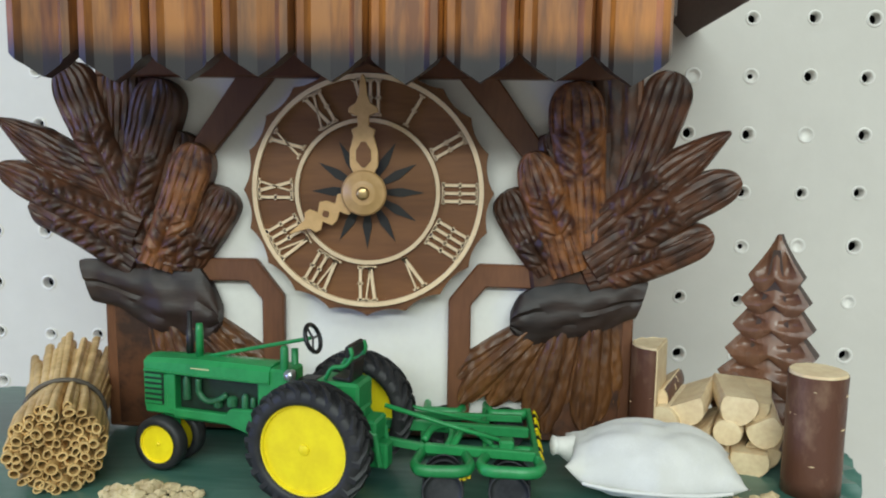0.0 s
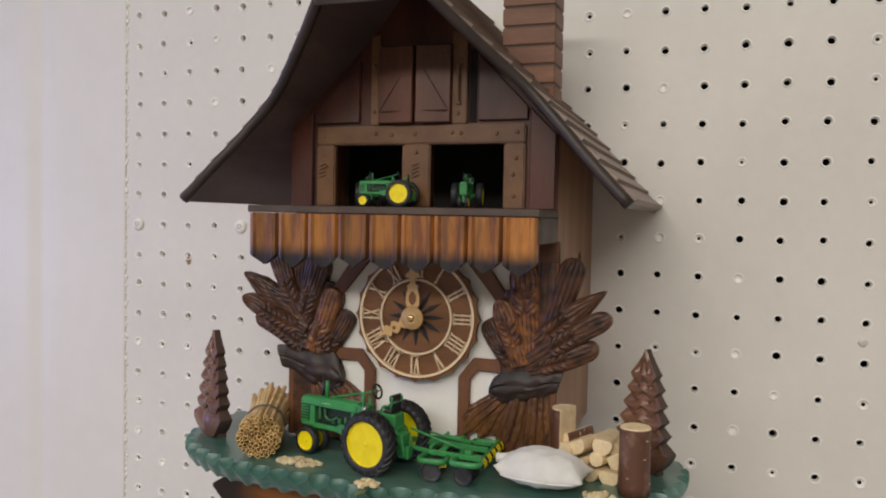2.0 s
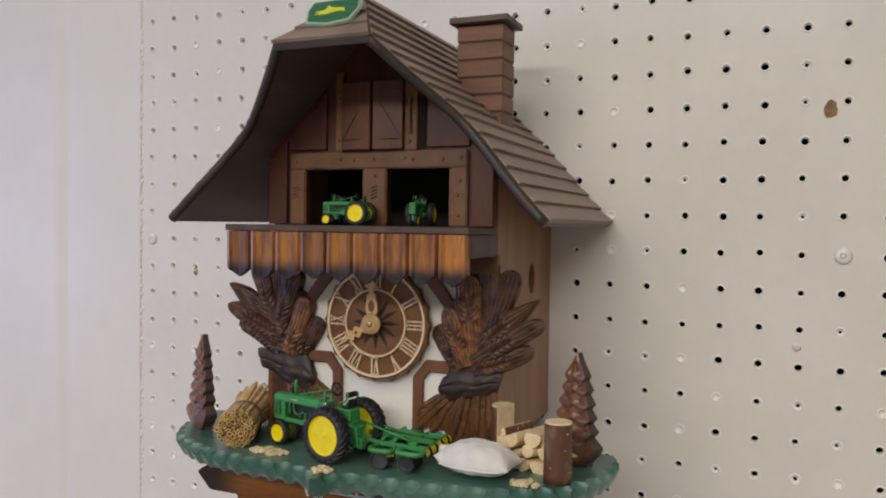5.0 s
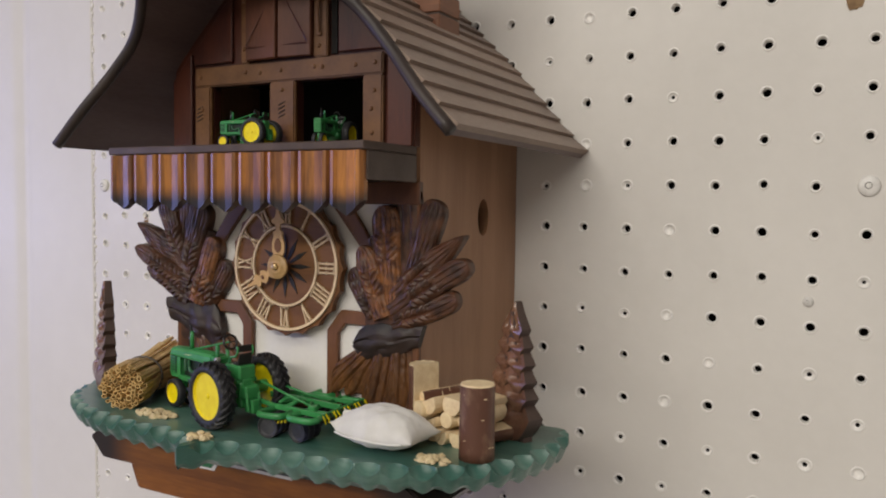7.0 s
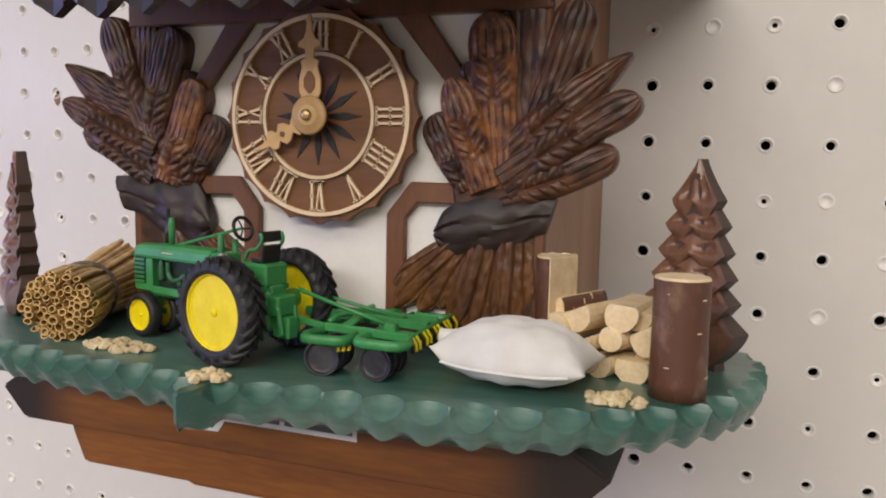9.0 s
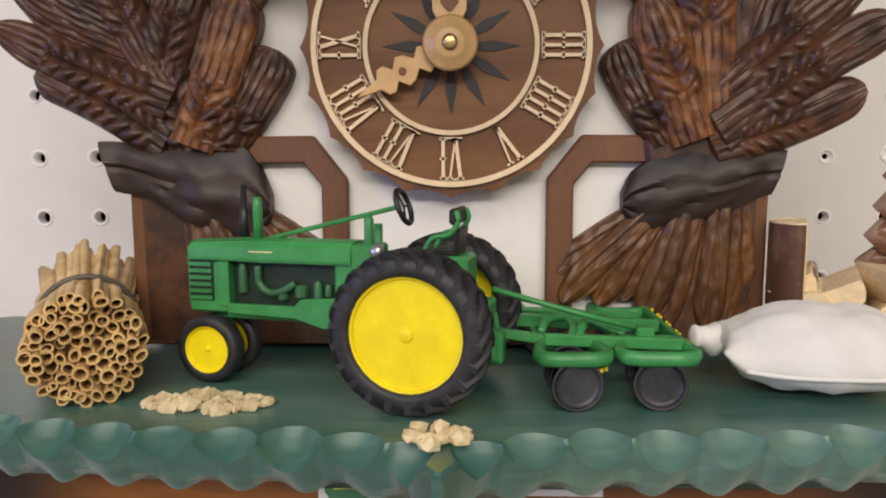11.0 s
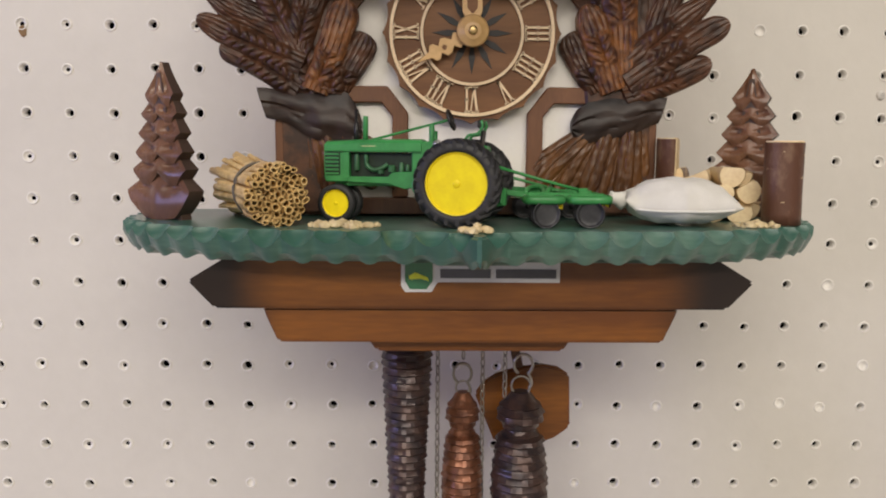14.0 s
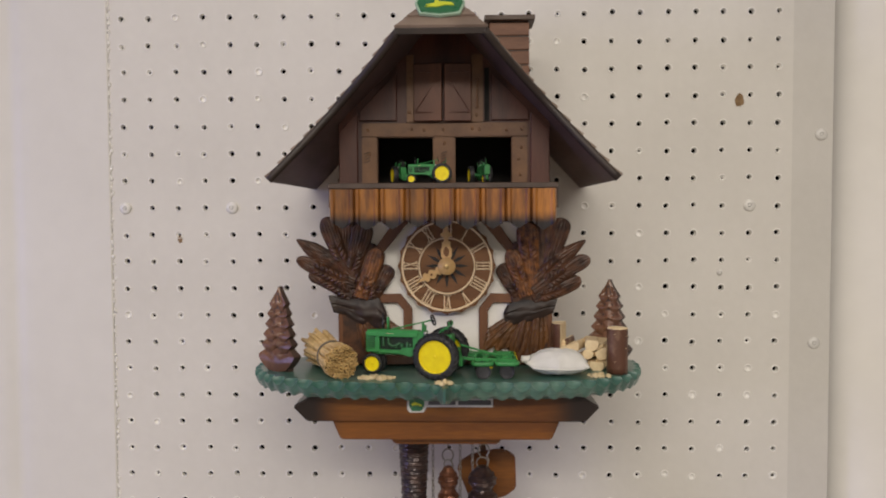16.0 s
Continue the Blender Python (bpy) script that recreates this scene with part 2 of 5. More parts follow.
def prism(outline, y0, y1, bev=0.0, seg=1, limit=30):
    """A plate: an outline in x and z, from y0 (front) to y1 (back)."""
    bm = bmesh.new()
    a = [bm.verts.new((x, y0, z)) for x, z in outline]
    b = [bm.verts.new((x, y1, z)) for x, z in outline]
    bm.faces.new(a)
    bm.faces.new(b[::-1])
    for i in range(len(a)):
        j = (i + 1) % len(a)
        bm.faces.new((a[j], a[i], b[i], b[j]))
    bmesh.ops.recalc_face_normals(bm, faces=bm.faces)
    return soften(bm, bev, seg, limit)


def tube(points, r, sides=8, closed=False, ends=True):
    bm = bmesh.new()
    pts = [Vector(p) for p in points]
    rings = []
    up = Vector((0.13, 0.21, 0.97))
    for i, p in enumerate(pts):
        if closed:
            d = pts[(i + 1) % len(pts)] - pts[i - 1]
        else:
            d = pts[min(i + 1, len(pts) - 1)] - pts[max(i - 1, 0)]
        d.normalize()
        u = d.cross(up)
        if u.length < 0.1:
            u = d.cross(Vector((1, 0, 0)))
        u.normalize()
        w = d.cross(u)
        rad = r[i] if isinstance(r, (list, tuple)) else r
        rings.append([bm.verts.new(p + rad * (math.cos(a) * u + math.sin(a) * w)) for a in [2 * math.pi * k / sides for k in range(sides)]])
    n = len(rings)
    for i in range(n if closed else n - 1):
        A, B = rings[i], rings[(i + 1) % n]
        for k in range(sides):
            bm.faces.new((A[k], A[(k + 1) % sides], B[(k + 1) % sides], B[k]))
    if ends and not closed:
        bm.faces.new(rings[0][::-1])
        bm.faces.new(rings[-1])
    bmesh.ops.recalc_face_normals(bm, faces=bm.faces)
    return bm


def lathe(profile, sides=24, axis="Z", place=(0, 0, 0)):
    """Turns a profile of (radius, height) about an axis."""
    bm = bmesh.new()
    rings = []
    for r, h in profile:
        rings.append([bm.verts.new((max(r, 1e-5) * math.cos(a), max(r, 1e-5) * math.sin(a), h)) for a in [2 * math.pi * k / sides for k in range(sides)]])
    for A, B in zip(rings, rings[1:]):
        for k in range(sides):
            bm.faces.new((A[k], A[(k + 1) % sides], B[(k + 1) % sides], B[k]))
    bm.faces.new(rings[0][::-1])
    bm.faces.new(rings[-1])
    bmesh.ops.recalc_face_normals(bm, faces=bm.faces)
    if axis == "Y":
        bm.transform(Matrix.Rotation(radians(90), 4, "X"))
    if axis == "X":
        bm.transform(Matrix.Rotation(radians(90), 4, "Y"))
    bm.transform(Matrix.Translation(place))
    return bm


def join(*many):
    """Several bmeshes as one."""
    out = bmesh.new()
    for bm in many:
        me = bpy.data.meshes.new("piece")
        bm.to_mesh(me)
        bm.free()
        out.from_mesh(me)
        bpy.data.meshes.remove(me)
    return out


def grid_mesh(rows, wrap=False):
    """A sheet through rows of points."""
    bm = bmesh.new()
    vs = [[bm.verts.new(p) for p in row] for row in rows]
    for A, B in zip(vs, vs[1:]):
        m = len(A)
        for k in range(m if wrap else m - 1):
            bm.faces.new((A[k], A[(k + 1) % m], B[(k + 1) % m], B[k]))
    return bm, vs


def along(points, steps):
    """Evenly spaced points on a line through the given ones."""
    pts = [Vector(p) for p in points]
    acc = [0.0]
    for a, b in zip(pts, pts[1:]):
        acc.append(acc[-1] + (b - a).length)
    out = []
    for i in range(steps + 1):
        s = acc[-1] * i / steps
        k = max(j for j in range(len(pts)) if acc[j] <= s + 1e-12)
        k = min(k, len(pts) - 2)
        f = (s - acc[k]) / max(acc[k + 1] - acc[k], 1e-9)
        out.append(pts[k].lerp(pts[k + 1], f))
    return out


def smooth_line(points, n=6):
    """A Catmull-Rom curve through the points."""
    p = [Vector(q) for q in points]
    p = [2 * p[0] - p[1]] + p + [2 * p[-1] - p[-2]]
    out = []
    for i in range(1, len(p) - 2):
        for k in range(n):
            t = k / n
            a, b, c, d = p[i - 1:i + 3]
            out.append(0.5 * (2 * b + (c - a) * t + (2 * a - 5 * b + 4 * c - d) * t * t + (3 * b - a - 3 * c + d) * t ** 3))
    out.append(p[-2])
    return out


def structure(name, bm, material, label=""):
    return tagged(part(name, bm, material), label, "", "", "structure")


# ---- the room ----
P, C0, Z0 = 0.0254, 0.002, 1.5
rnd = random.Random(5)


def hole_at(c, r):
    return ((c - 12) * P, 1.5 - (r - 9) * P)


def pegboard():
    """Hardboard sheet with rows of round holes, each cut through, some clogged with paint."""
    sheet, rim = bmesh.new(), bmesh.new()
    cols, rows = range(0, 25), range(-8, 30)
    x_edge = [-0.318] + [(c - 12 + 0.5) * P for c in range(0, 24)] + [0.318]
    n = 16
    front, back = 0.0, 0.0045
    cache = {}

    def corner(i, j):
        if (i, j) not in cache:
            cache[(i, j)] = sheet.verts.new((x_edge[i], front, 1.5 - (j - 9 - 0.5) * P))
        return cache[(i, j)]

    for i in cols:
        for j in rows:
            cx, cz = hole_at(i, j)
            cx += rnd.gauss(0, 0.00045)
            cz += rnd.gauss(0, 0.00045)
            R = rnd.uniform(0.0021, 0.0026)
            clog = rnd.random() < 0.28
            corners = [corner(i, j), corner(i + 1, j), corner(i + 1, j + 1), corner(i, j + 1)]
            ring = []
            for k in range(n):
                a = math.radians(135) - 2 * math.pi * k / n
                ring.append(sheet.verts.new((cx + 1.55 * R * math.cos(a), front, cz + 1.55 * R * math.sin(a))))
            q = n // 4
            for s in range(4):
                A, B = corners[s], corners[(s + 1) % 4]
                idx = [ring[(s * q + k) % n] for k in range(q + 1)]
                sheet.faces.new((A, B, *idx[::-1]))
            prof = [(1.55, 0.0), (1.44, -0.00050), (1.22, -0.00068), (1.02, 0.0), (0.93, 0.0006), (0.90, back)]
            if clog:
                prof = prof[:4] + [(0.86, 0.0007), (0.5, rnd.uniform(0.0009, 0.0016))]
            loops = []
            for f, d in prof:
                wob = 1 + 0.05 * rnd.gauss(0, 1) * (f < 1.3)
                loops.append([rim.verts.new((cx + f * wob * R * math.cos(2 * math.pi * k / n), front + d, cz + f * wob * R * math.sin(2 * math.pi * k / n))) for k in range(n)])
            for A, B in zip(loops, loops[1:]):
                for k in range(n):
                    rim.faces.new((A[k], A[(k + 1) % n], B[(k + 1) % n], B[k]))
            if clog and rnd.random() < 0.30:
                rim.faces.new(loops[-1])
    for bm in (sheet, rim):
        bmesh.ops.recalc_face_normals(bm, faces=bm.faces)
    for f in sheet.faces:
        if f.normal.y > 0:
            f.normal_flip()
    for f in rim.faces:
        f.smooth = True
    wall = structure("wall_pegboard", sheet, PEG, "off-white painted pegboard wall with rows of round holes")
    ob = part("hole_rims", rim, RIM, wall, "paint-thickened rims of the holes")
    return wall


wall_board = pegboard()
z_top, z_bot = 1.5 + 17.5 * P, 1.5 - 20.5 * P
part("board_margin", box(0.318, 0.355, 0.0, 0.0045, z_bot, z_top), PEG, wall_board)
part("board_upper", box(-0.318, 0.355, 0.0, 0.0045, z_top, 2.55), PEG, wall_board)
part("board_lower", box(-0.318, 0.355, 0.0, 0.0045, 0.0, z_bot), PEG, wall_board)
# Black sheet behind the holes: their shade is painted, not cast.
structure("wall_cavity", box(-0.34, 0.352, 0.03, 0.034, 0.0, 2.55), DARK, "near-black sheet for the shade behind the pegboard")
# painted boards that flank the pegboard
def flank():
    """Boards painted over as one skin, with soft hollows where they meet."""
    xs = [-2.0, -1.2, -0.8, -0.6, -0.52, -0.47, -0.445, -0.43, -0.422, -0.416, -0.411, -0.406, -0.40, -0.392, -0.38, -0.36, -0.34, -0.326, -0.321, -0.3193, -0.3184]
    prof = [(x, -0.0010 + 0.0022 * math.exp(-((x + 0.412) / 0.0055) ** 2) - 0.0012 * math.exp(-((x + 0.43) / 0.010) ** 2) + (0.0010 if x > -0.3190 else 0.0)) for x in xs]
    bm, _ = grid_mesh([[(x, y, 0.0) for x, y in prof] + [(-0.3184, 0.03, 0.0)], [(x, y, 2.55) for x, y in prof] + [(-0.3184, 0.03, 2.55)]])
    for f in bm.faces:
        f.smooth = True
    bmesh.ops.recalc_face_normals(bm, faces=bm.faces)
    return bm


structure("trim_left", flank(), WALL, "white painted wooden boards beside the pegboard")
def recess():
    """The wall past the sheet's edge: a hollow that rises in a soft curve to the flat wall."""
    prof = [(0.3552, 0.050)] + [(0.3555 + 0.050 * (1 - math.cos(a)), 0.050 - 0.046 * math.sin(a)) for a in [math.pi / 2 * k / 12 for k in range(13)]] + [(0.46, 0.0035), (0.47, 0.0055), (0.48, 0.0035), (0.7, 0.003), (2.0, 0.003)]
    bm, _ = grid_mesh([[(x, y, 0.0) for x, y in prof], [(x, y, 2.55) for x, y in prof]])
    for f in bm.faces:
        f.smooth = True
    bmesh.ops.recalc_face_normals(bm, faces=bm.faces)
    return bm


structure("wall_right", recess(), WALL, "white painted wall set back behind the pegboard's edge")
# Unseen shell, added to close the room and bounce the lamps' light.
structure("wall_left_side", box(-2.05, -2.0, -3.6, 0.03, 0, 2.55), ROOM, "unseen side wall, added to enclose the room and bounce light")
structure("wall_right_side", box(2.0, 2.05, -3.6, 0.03, 0, 2.55), ROOM, "unseen side wall, added to enclose the room and bounce light")
structure("wall_back", box(-2.05, 2.05, -3.65, -3.6, 0, 2.55), ROOM, "unseen back wall, added to enclose the room and bounce light")
structure("floor", box(-2.05, 2.05, -3.65, 0.03, -0.05, 0), FLOOR, "unseen light brown floor, added to bounce light")
structure("ceiling", box(-2.05, 2.05, -3.65, 0.03, 2.55, 2.6), ROOM, "unseen grey ceiling, added to enclose the room and bounce light")


def screw(x, z, r=0.0056, y=0.0):
    ob = thing("screw_head", (x, y, z), "paint-covered screw head in the pegboard", "screw", "screws in the pegboard")
    part("head", lathe([(r * 0.98, 0), (r, 0.0006), (r * 0.8, 0.0018), (r * 0.35, 0.0023), (0.0, 0.0024)], 20, "Y", (x, y, z)), SCREW, ob, smooth=True)
    part("recess", lathe([(r * 0.34, 0), (r * 0.32, 0.0007), (r * 0.24, 0.0004), (0, 0.0003)], 12, "Y", (x - r * 0.05, y - 0.0019, z + r * 0.05)), PIT, ob, "dark recess of the screw head")


for c, r in ((0, 7), (4, 7), (23, 7), (25.55, 4.45), (25.4, 12.05)):
    screw(*hole_at(c, r))
screw(*hole_at(21.95, 9.45), r=0.0028)


def scar(x, z, w, h, name, label):
    pts = []
    for k in range(18):
        a = 2 * math.pi * k / 18
        f = 1 + rnd.uniform(-0.16, 0.16)
        pts.append((x + w * f * math.cos(a), z + h * f * math.sin(a)))
    ob = structure(name, prism(pts, -0.0005, 0.0), RUST, label)
    return ob


scar(*hole_at(22.6, 3.2), 0.0042, 0.0058, "paint_chip", "brown bare patch where paint has chipped off")
x, z = hole_at(2, 8)
scar(x + 0.0005, z - 0.0042, 0.0022, 0.0034, "rust_stain", "brown rust stain below a hole")


def seam_paint():
    """Beads of old paint along the seam between the boards and the pegboard."""
    r = random.Random(17)
    bm = bmesh.new()
    z = 1.02
    while z < 1.92:
        z += r.uniform(0.0015, 0.0075)
        q = bmesh.ops.create_icosphere(bm, subdivisions=1, radius=1)["verts"]
        sx, sy, sz = r.uniform(0.0006, 0.0016), r.uniform(0.0004, 0.0010), r.uniform(0.0008, 0.0030)
        x = -0.3178 + r.gauss(0, 0.0007)
        for v in q:
            d = 1 + r.uniform(-0.2, 0.2)
            v.co = Vector((x + v.co.x * sx * d, -0.0002 + v.co.y * sy * d, z + v.co.z * sz * d))
    tagged(part("paint_beads", bm, RIM, smooth=True), "beads of old white paint along the seam", "", "", "structure")


seam_paint()


# ---- the cuckoo clock ----
CX = 0.002
clock = thing("cuckoo_clock", (CX, -0.06, 1.37), "carved wooden chalet cuckoo clock hanging on the pegboard", "clock")
FRONT = -0.123
Z_SH = 1.425

# house
house = part("house_wall", prism([(-0.080, 1.428), (0.080, 1.428), (0.080, 1.556), (-0.080, 1.556)], FRONT, FRONT + 0.006), STUCCO, clock, "white plaster front")
part("back_panel", box(-0.080, 0.080, -0.006, -0.0005, 1.428, 1.60), SIDE, clock)


def side_panel(sx):
    """Side of the house with its round sound hole cut through."""
    bm = bmesh.new()
    xo, xi = sx * 0.0815, sx * 0.076
    y0, y1, z0, z1, cy, cz, ry, rz, n = FRONT - 0.0005, -0.0005, 1.427, 1.612, -0.049, 1.531, 0.0072, 0.0108, 24
    rings = []
    for x in (xo, xi):
        corner = [bm.verts.new((x, *p)) for p in ((y1, z1), (y0, z1), (y0, z0), (y1, z0))]
        hole = [bm.verts.new((x, cy + ry * math.cos(math.radians(45) + 2 * math.pi * k / n), cz + rz * math.sin(math.radians(45) + 2 * math.pi * k / n))) for k in range(n)]
        q = n // 4
        for s in range(4):
            bm.faces.new((corner[s], corner[(s + 1) % 4], *[hole[(s * q + k) % n] for k in range(q, -1, -1)]))
        rings.append((corner, hole))
    (ca, ha), (cb, hb) = rings
    for k in range(4):
        bm.faces.new((ca[k], ca[(k + 1) % 4], cb[(k + 1) % 4], cb[k]))
    for k in range(n):
        bm.faces.new((ha[k], ha[(k + 1) % n], hb[(k + 1) % n], hb[k]))
    bmesh.ops.recalc_face_normals(bm, faces=bm.faces)
    return bm


part("side_panel", side_panel(1), SIDE, clock, "brown wooden side with a round hole")
part("side_panel", side_panel(-1), SIDE, clock, "brown wooden side with a round hole")
# Floor coloured near-black for the shade inside the house.
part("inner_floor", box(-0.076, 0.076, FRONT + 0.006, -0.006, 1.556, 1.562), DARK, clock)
for s in (-1, 1):
    part("corner_post", box(min(s * 0.0835, s * 0.0725), max(s * 0.0835, s * 0.0725), FRONT - 0.004, FRONT - 0.0006, 1.426, 1.545, 0.0006), BEAM, clock)
part("cross_beam", box(-0.0835, 0.0835, FRONT - 0.005, FRONT - 0.0003, 1.538, 1.5495, 0.0006), BROWN, clock)
part("base_beam", box(-0.0725, 0.0725, FRONT - 0.003, FRONT - 0.0004, 1.426, 1.4335, 0.0005), BROWN, clock)
T = FRONT - 0.0035
for s in (-1, 1):
    o = 0.0015 if s > 0 else 0.0
    X = lambda v: s * v + o * 0.7
    part("brace", prism([(X(0.0395), 1.5385), (X(0.0275), 1.5385), (X(0.050), 1.5115), (X(0.0585), 1.5115)], T, FRONT - 0.0004, 0.0005), BEAM, clock)
    part("lower_frame", prism([(X(0.075), 1.4815), (X(0.0345), 1.4820), (X(0.0255), 1.4705), (X(0.0255), 1.4336), (X(0.0325), 1.4336), (X(0.0325), 1.4690), (X(0.0372), 1.4748), (X(0.075), 1.4745)], T, FRONT - 0.0004, 0.0005), BEAM, clock)

# gable front with two window openings
GY = FRONT - 0.0055
roof_line = [(0.0, 1.7085), (0.030, 1.6715), (0.048, 1.6530), (0.072, 1.6300), (0.090, 1.6105), (0.109, 1.5890), (0.1265, 1.5705)]


def roof_x(z):
    for (xa, za), (xb, zb) in zip(roof_line, roof_line[1:]):
        if za >= z >= zb:
            return xa + (xb - xa) * (za - z) / (za - zb)
    return 0.0


gable = part("gable_board", join(
    prism([(-0.0813, 1.5668), (-0.0510, 1.5668), (-0.0510, 1.6030), (0.0518, 1.6030), (0.0518, 1.5668), (0.0813, 1.5668), (0.0813, 1.6150), (0.0, 1.7020), (-0.0813, 1.6150)], GY, FRONT - 0.0007),
    box(-0.0082, 0.0086, GY, FRONT - 0.0007, 1.5668, 1.6030)), GABLE, clock, "red-brown gable boards")
# Lining coloured near-black for the shade inside the gable.
part("carousel_box", join(box(-0.076, 0.076, -0.062, -0.058, 1.562, 1.613), box(-0.076, 0.076, FRONT, -0.062, 1.6125, 1.615)), DARK, clock, "near-black lining for the shade behind the gable windows")
F0 = GY - 0.0034
win = part("window_frame", join(
    box(-0.0632, 0.0640, F0, GY - 0.0004, 1.6032, 1.6140, 0.0008, 2), box(-0.0632, -0.0512, F0, GY - 0.0004, 1.5668, 1.6030, 0.0008, 2),
    box(0.0520, 0.0640, F0, GY - 0.0004, 1.5668, 1.6030, 0.0008, 2), box(-0.0084, 0.0088, F0, GY - 0.0004, 1.5668, 1.6030, 0.0008, 2)), GFRAME, clock, "dotted brown frame of two openings")
for a, b in ((-0.0285, -0.0228), (0.0212, 0.0300)):
    part("shutter_frame", box(a, b, F0, GY - 0.0004, 1.6143, 1.6660, 0.0006, 2), GFRAME, clock)
for a, b, turn in ((-0.0225, -0.0009, 4.0), (0.0001, 0.0209, -3.0)):
    leaf = box(a, b, GY - 0.0062, GY - 0.0028, 1.6150, 1.6585, 0.0005)
    hinge = a if turn > 0 else b
    leaf.transform(Matrix.Translation((hinge, GY, 0)) @ Matrix.Rotation(radians(-turn), 4, "Z") @ Matrix.Translation((-hinge, -GY, 0)))
    sh = part("shutter", leaf, SHUTTER, clock, "closed wooden shutter with scored boards")
    for za, zb_, xa, xb in ((1.6215, 1.6215, a, b), (1.6520, 1.6520, a, b), (1.6225, 1.6510, a, b) if turn > 0 else (1.6510, 1.6225, a, b)):
        line = tube([(xa + 0.0012, GY - 0.0066 - (0.0012 if turn > 0 else 0), za), (xb - 0.0012, GY - 0.0066 - (0 if turn > 0 else 0.0010), zb_)], 0.00032, 5)
        part("score_line", line, GABLE, sh)
part("latch", join(tube([(0.0256, F0 - 0.0014, 1.6265), (0.0256, F0 - 0.0020, 1.6360), (0.0256, F0 - 0.0014, 1.6455)], 0.0008, 8), box(0.0242, 0.0270, F0 - 0.0014, F0 + 0.0002, 1.6450, 1.6475, 0.0004), box(0.0242, 0.0270, F0 - 0.0014, F0 + 0.0002, 1.6248, 1.6270, 0.0004)), GFRAME, clock)
# The slot isn't cut: a raised black strip paints its shade.
part("gap_slot", box(0.0312, 0.0348, GY - 0.0012, GY - 0.0004, 1.6155, 1.6560), DARK, clock, "raised near-black strip for the shade in a slot beside the shutters")
for s in (-1, 1):
    part("gable_panel", prism([(s * 0.0665, 1.5668), (s * 0.0808, 1.5668), (s * 0.0808, 1.6080), (s * 0.0665, 1.6225)], GY - 0.0028, GY - 0.0004, 0.0005), GABLE, clock)
    part("gable_panel", prism([(s * 0.0362, 1.6160), (s * 0.0650, 1.6160), (s * 0.0650, 1.6235), (s * 0.0362, 1.6530)], GY - 0.0024, GY - 0.0004, 0.0005), GABLE, clock)
rn = random.Random(8)
PEGS = [(-0.0245, 1.6095), (-0.0155, 1.6085), (0.0, 1.6090), (0.0215, 1.6095), (0.0275, 1.6090), (0.0480, 1.6085), (0.0590, 1.6090), (-0.0580, 1.6085), (0.0590, 1.5950), (0.0580, 1.5740), (0.0575, 1.5860), (0.0004, 1.5985), (0.0006, 1.5760), (-0.0575, 1.5905), (-0.0257, 1.6220), (-0.0257, 1.6480), (0.0256, 1.6200)]
for x, z in PEGS:
    part("peg", lathe([(0.0012, 0), (0.0012, 0.0004), (0.0007, 0.0009), (0, 0.0009)], 10, "Y", (x + rn.uniform(-.0006, .0006), F0, z)), GFRAME, win)
for k in range(4):
    for x in (-0.0590, 0.0002):
        part("carved_notch", tube([(x - 0.0022, F0 - 0.0001, 1.5838 + k * 0.0022), (x + 0.0022, F0 - 0.0001, 1.5855 + k * 0.0022)], 0.00035, 5), VERGE, win)

# balcony
bal = part("balcony_floor", box(-0.0825, 0.0825, -0.1755, FRONT - 0.0055, 1.5625, 1.5665, 0.0005), RAIL, clock, "dark balcony board")
for s in (-1, 1):
    part("balcony_side", box(min(s * 0.0825, s * 0.080), max(s * 0.0825, s * 0.080), -0.1720, FRONT - 0.0055, 1.549, 1.5623, 0.0004), RAIL, clock)
n_b = 9
wb = 0.163 / n_b
for k in range(n_b):
    xa = -0.0815 + k * wb
    xb = xa + wb * 0.99
    xm = (xa + xb) / 2
    dz = [0.0005, -0.0005, 0.0, 0.001, 0.0, -0.0005, 0.0, 0.0005, -0.0005][k]
    rows = []
    prof = [(0.0, 0.0), (0.06, -0.0022), (0.16, -0.0026), (0.24, -0.0012), (0.5, -0.0007), (0.76, -0.0012), (0.84, -0.0026), (0.94, -0.0022), (1.0, 0.0)]
    for z, inset in ((1.5622, 0), (1.556, 0), (1.550, 0), (1.5435, 0), (1.5395, 1)):
        row = []
        for f, d in prof:
            zz = z + dz if z < 1.562 else z
            if inset:
                zz = 1.5402 + dz - 0.0070 * (1 - abs(2 * f - 1)) ** 0.75
            row.append((xa + f * (xb - xa), -0.1735 + d, zz))
        rows.append(row)
    bm, vs = grid_mesh(rows)
    bvs = [[bm.verts.new((v.co.x, -0.1705, v.co.z)) for v in row] for row in (vs[0], vs[-1])]
    for row, brow in ((vs[0], bvs[0]), (vs[-1], bvs[1])):
        for a in range(len(row) - 1):
            bm.faces.new((row[a], row[a + 1], brow[a + 1], brow[a]))
    bm.faces.new(bvs[0] + bvs[1][::-1])
    for e in (0, -1):
        bm.faces.new([r[e] for r in vs] + [bvs[1][e], bvs[0][e]])
    bmesh.ops.recalc_face_normals(bm, faces=bm.faces)
    part("balcony_board", bm, BALC, clock, "honey-coloured board with a burnt pointed end")

# roof: two shells with a bellcast, a clipped front, shingle courses
verge_y = [-0.150, -0.197, -0.183, -0.1665, -0.1665, -0.1725, -0.1755]


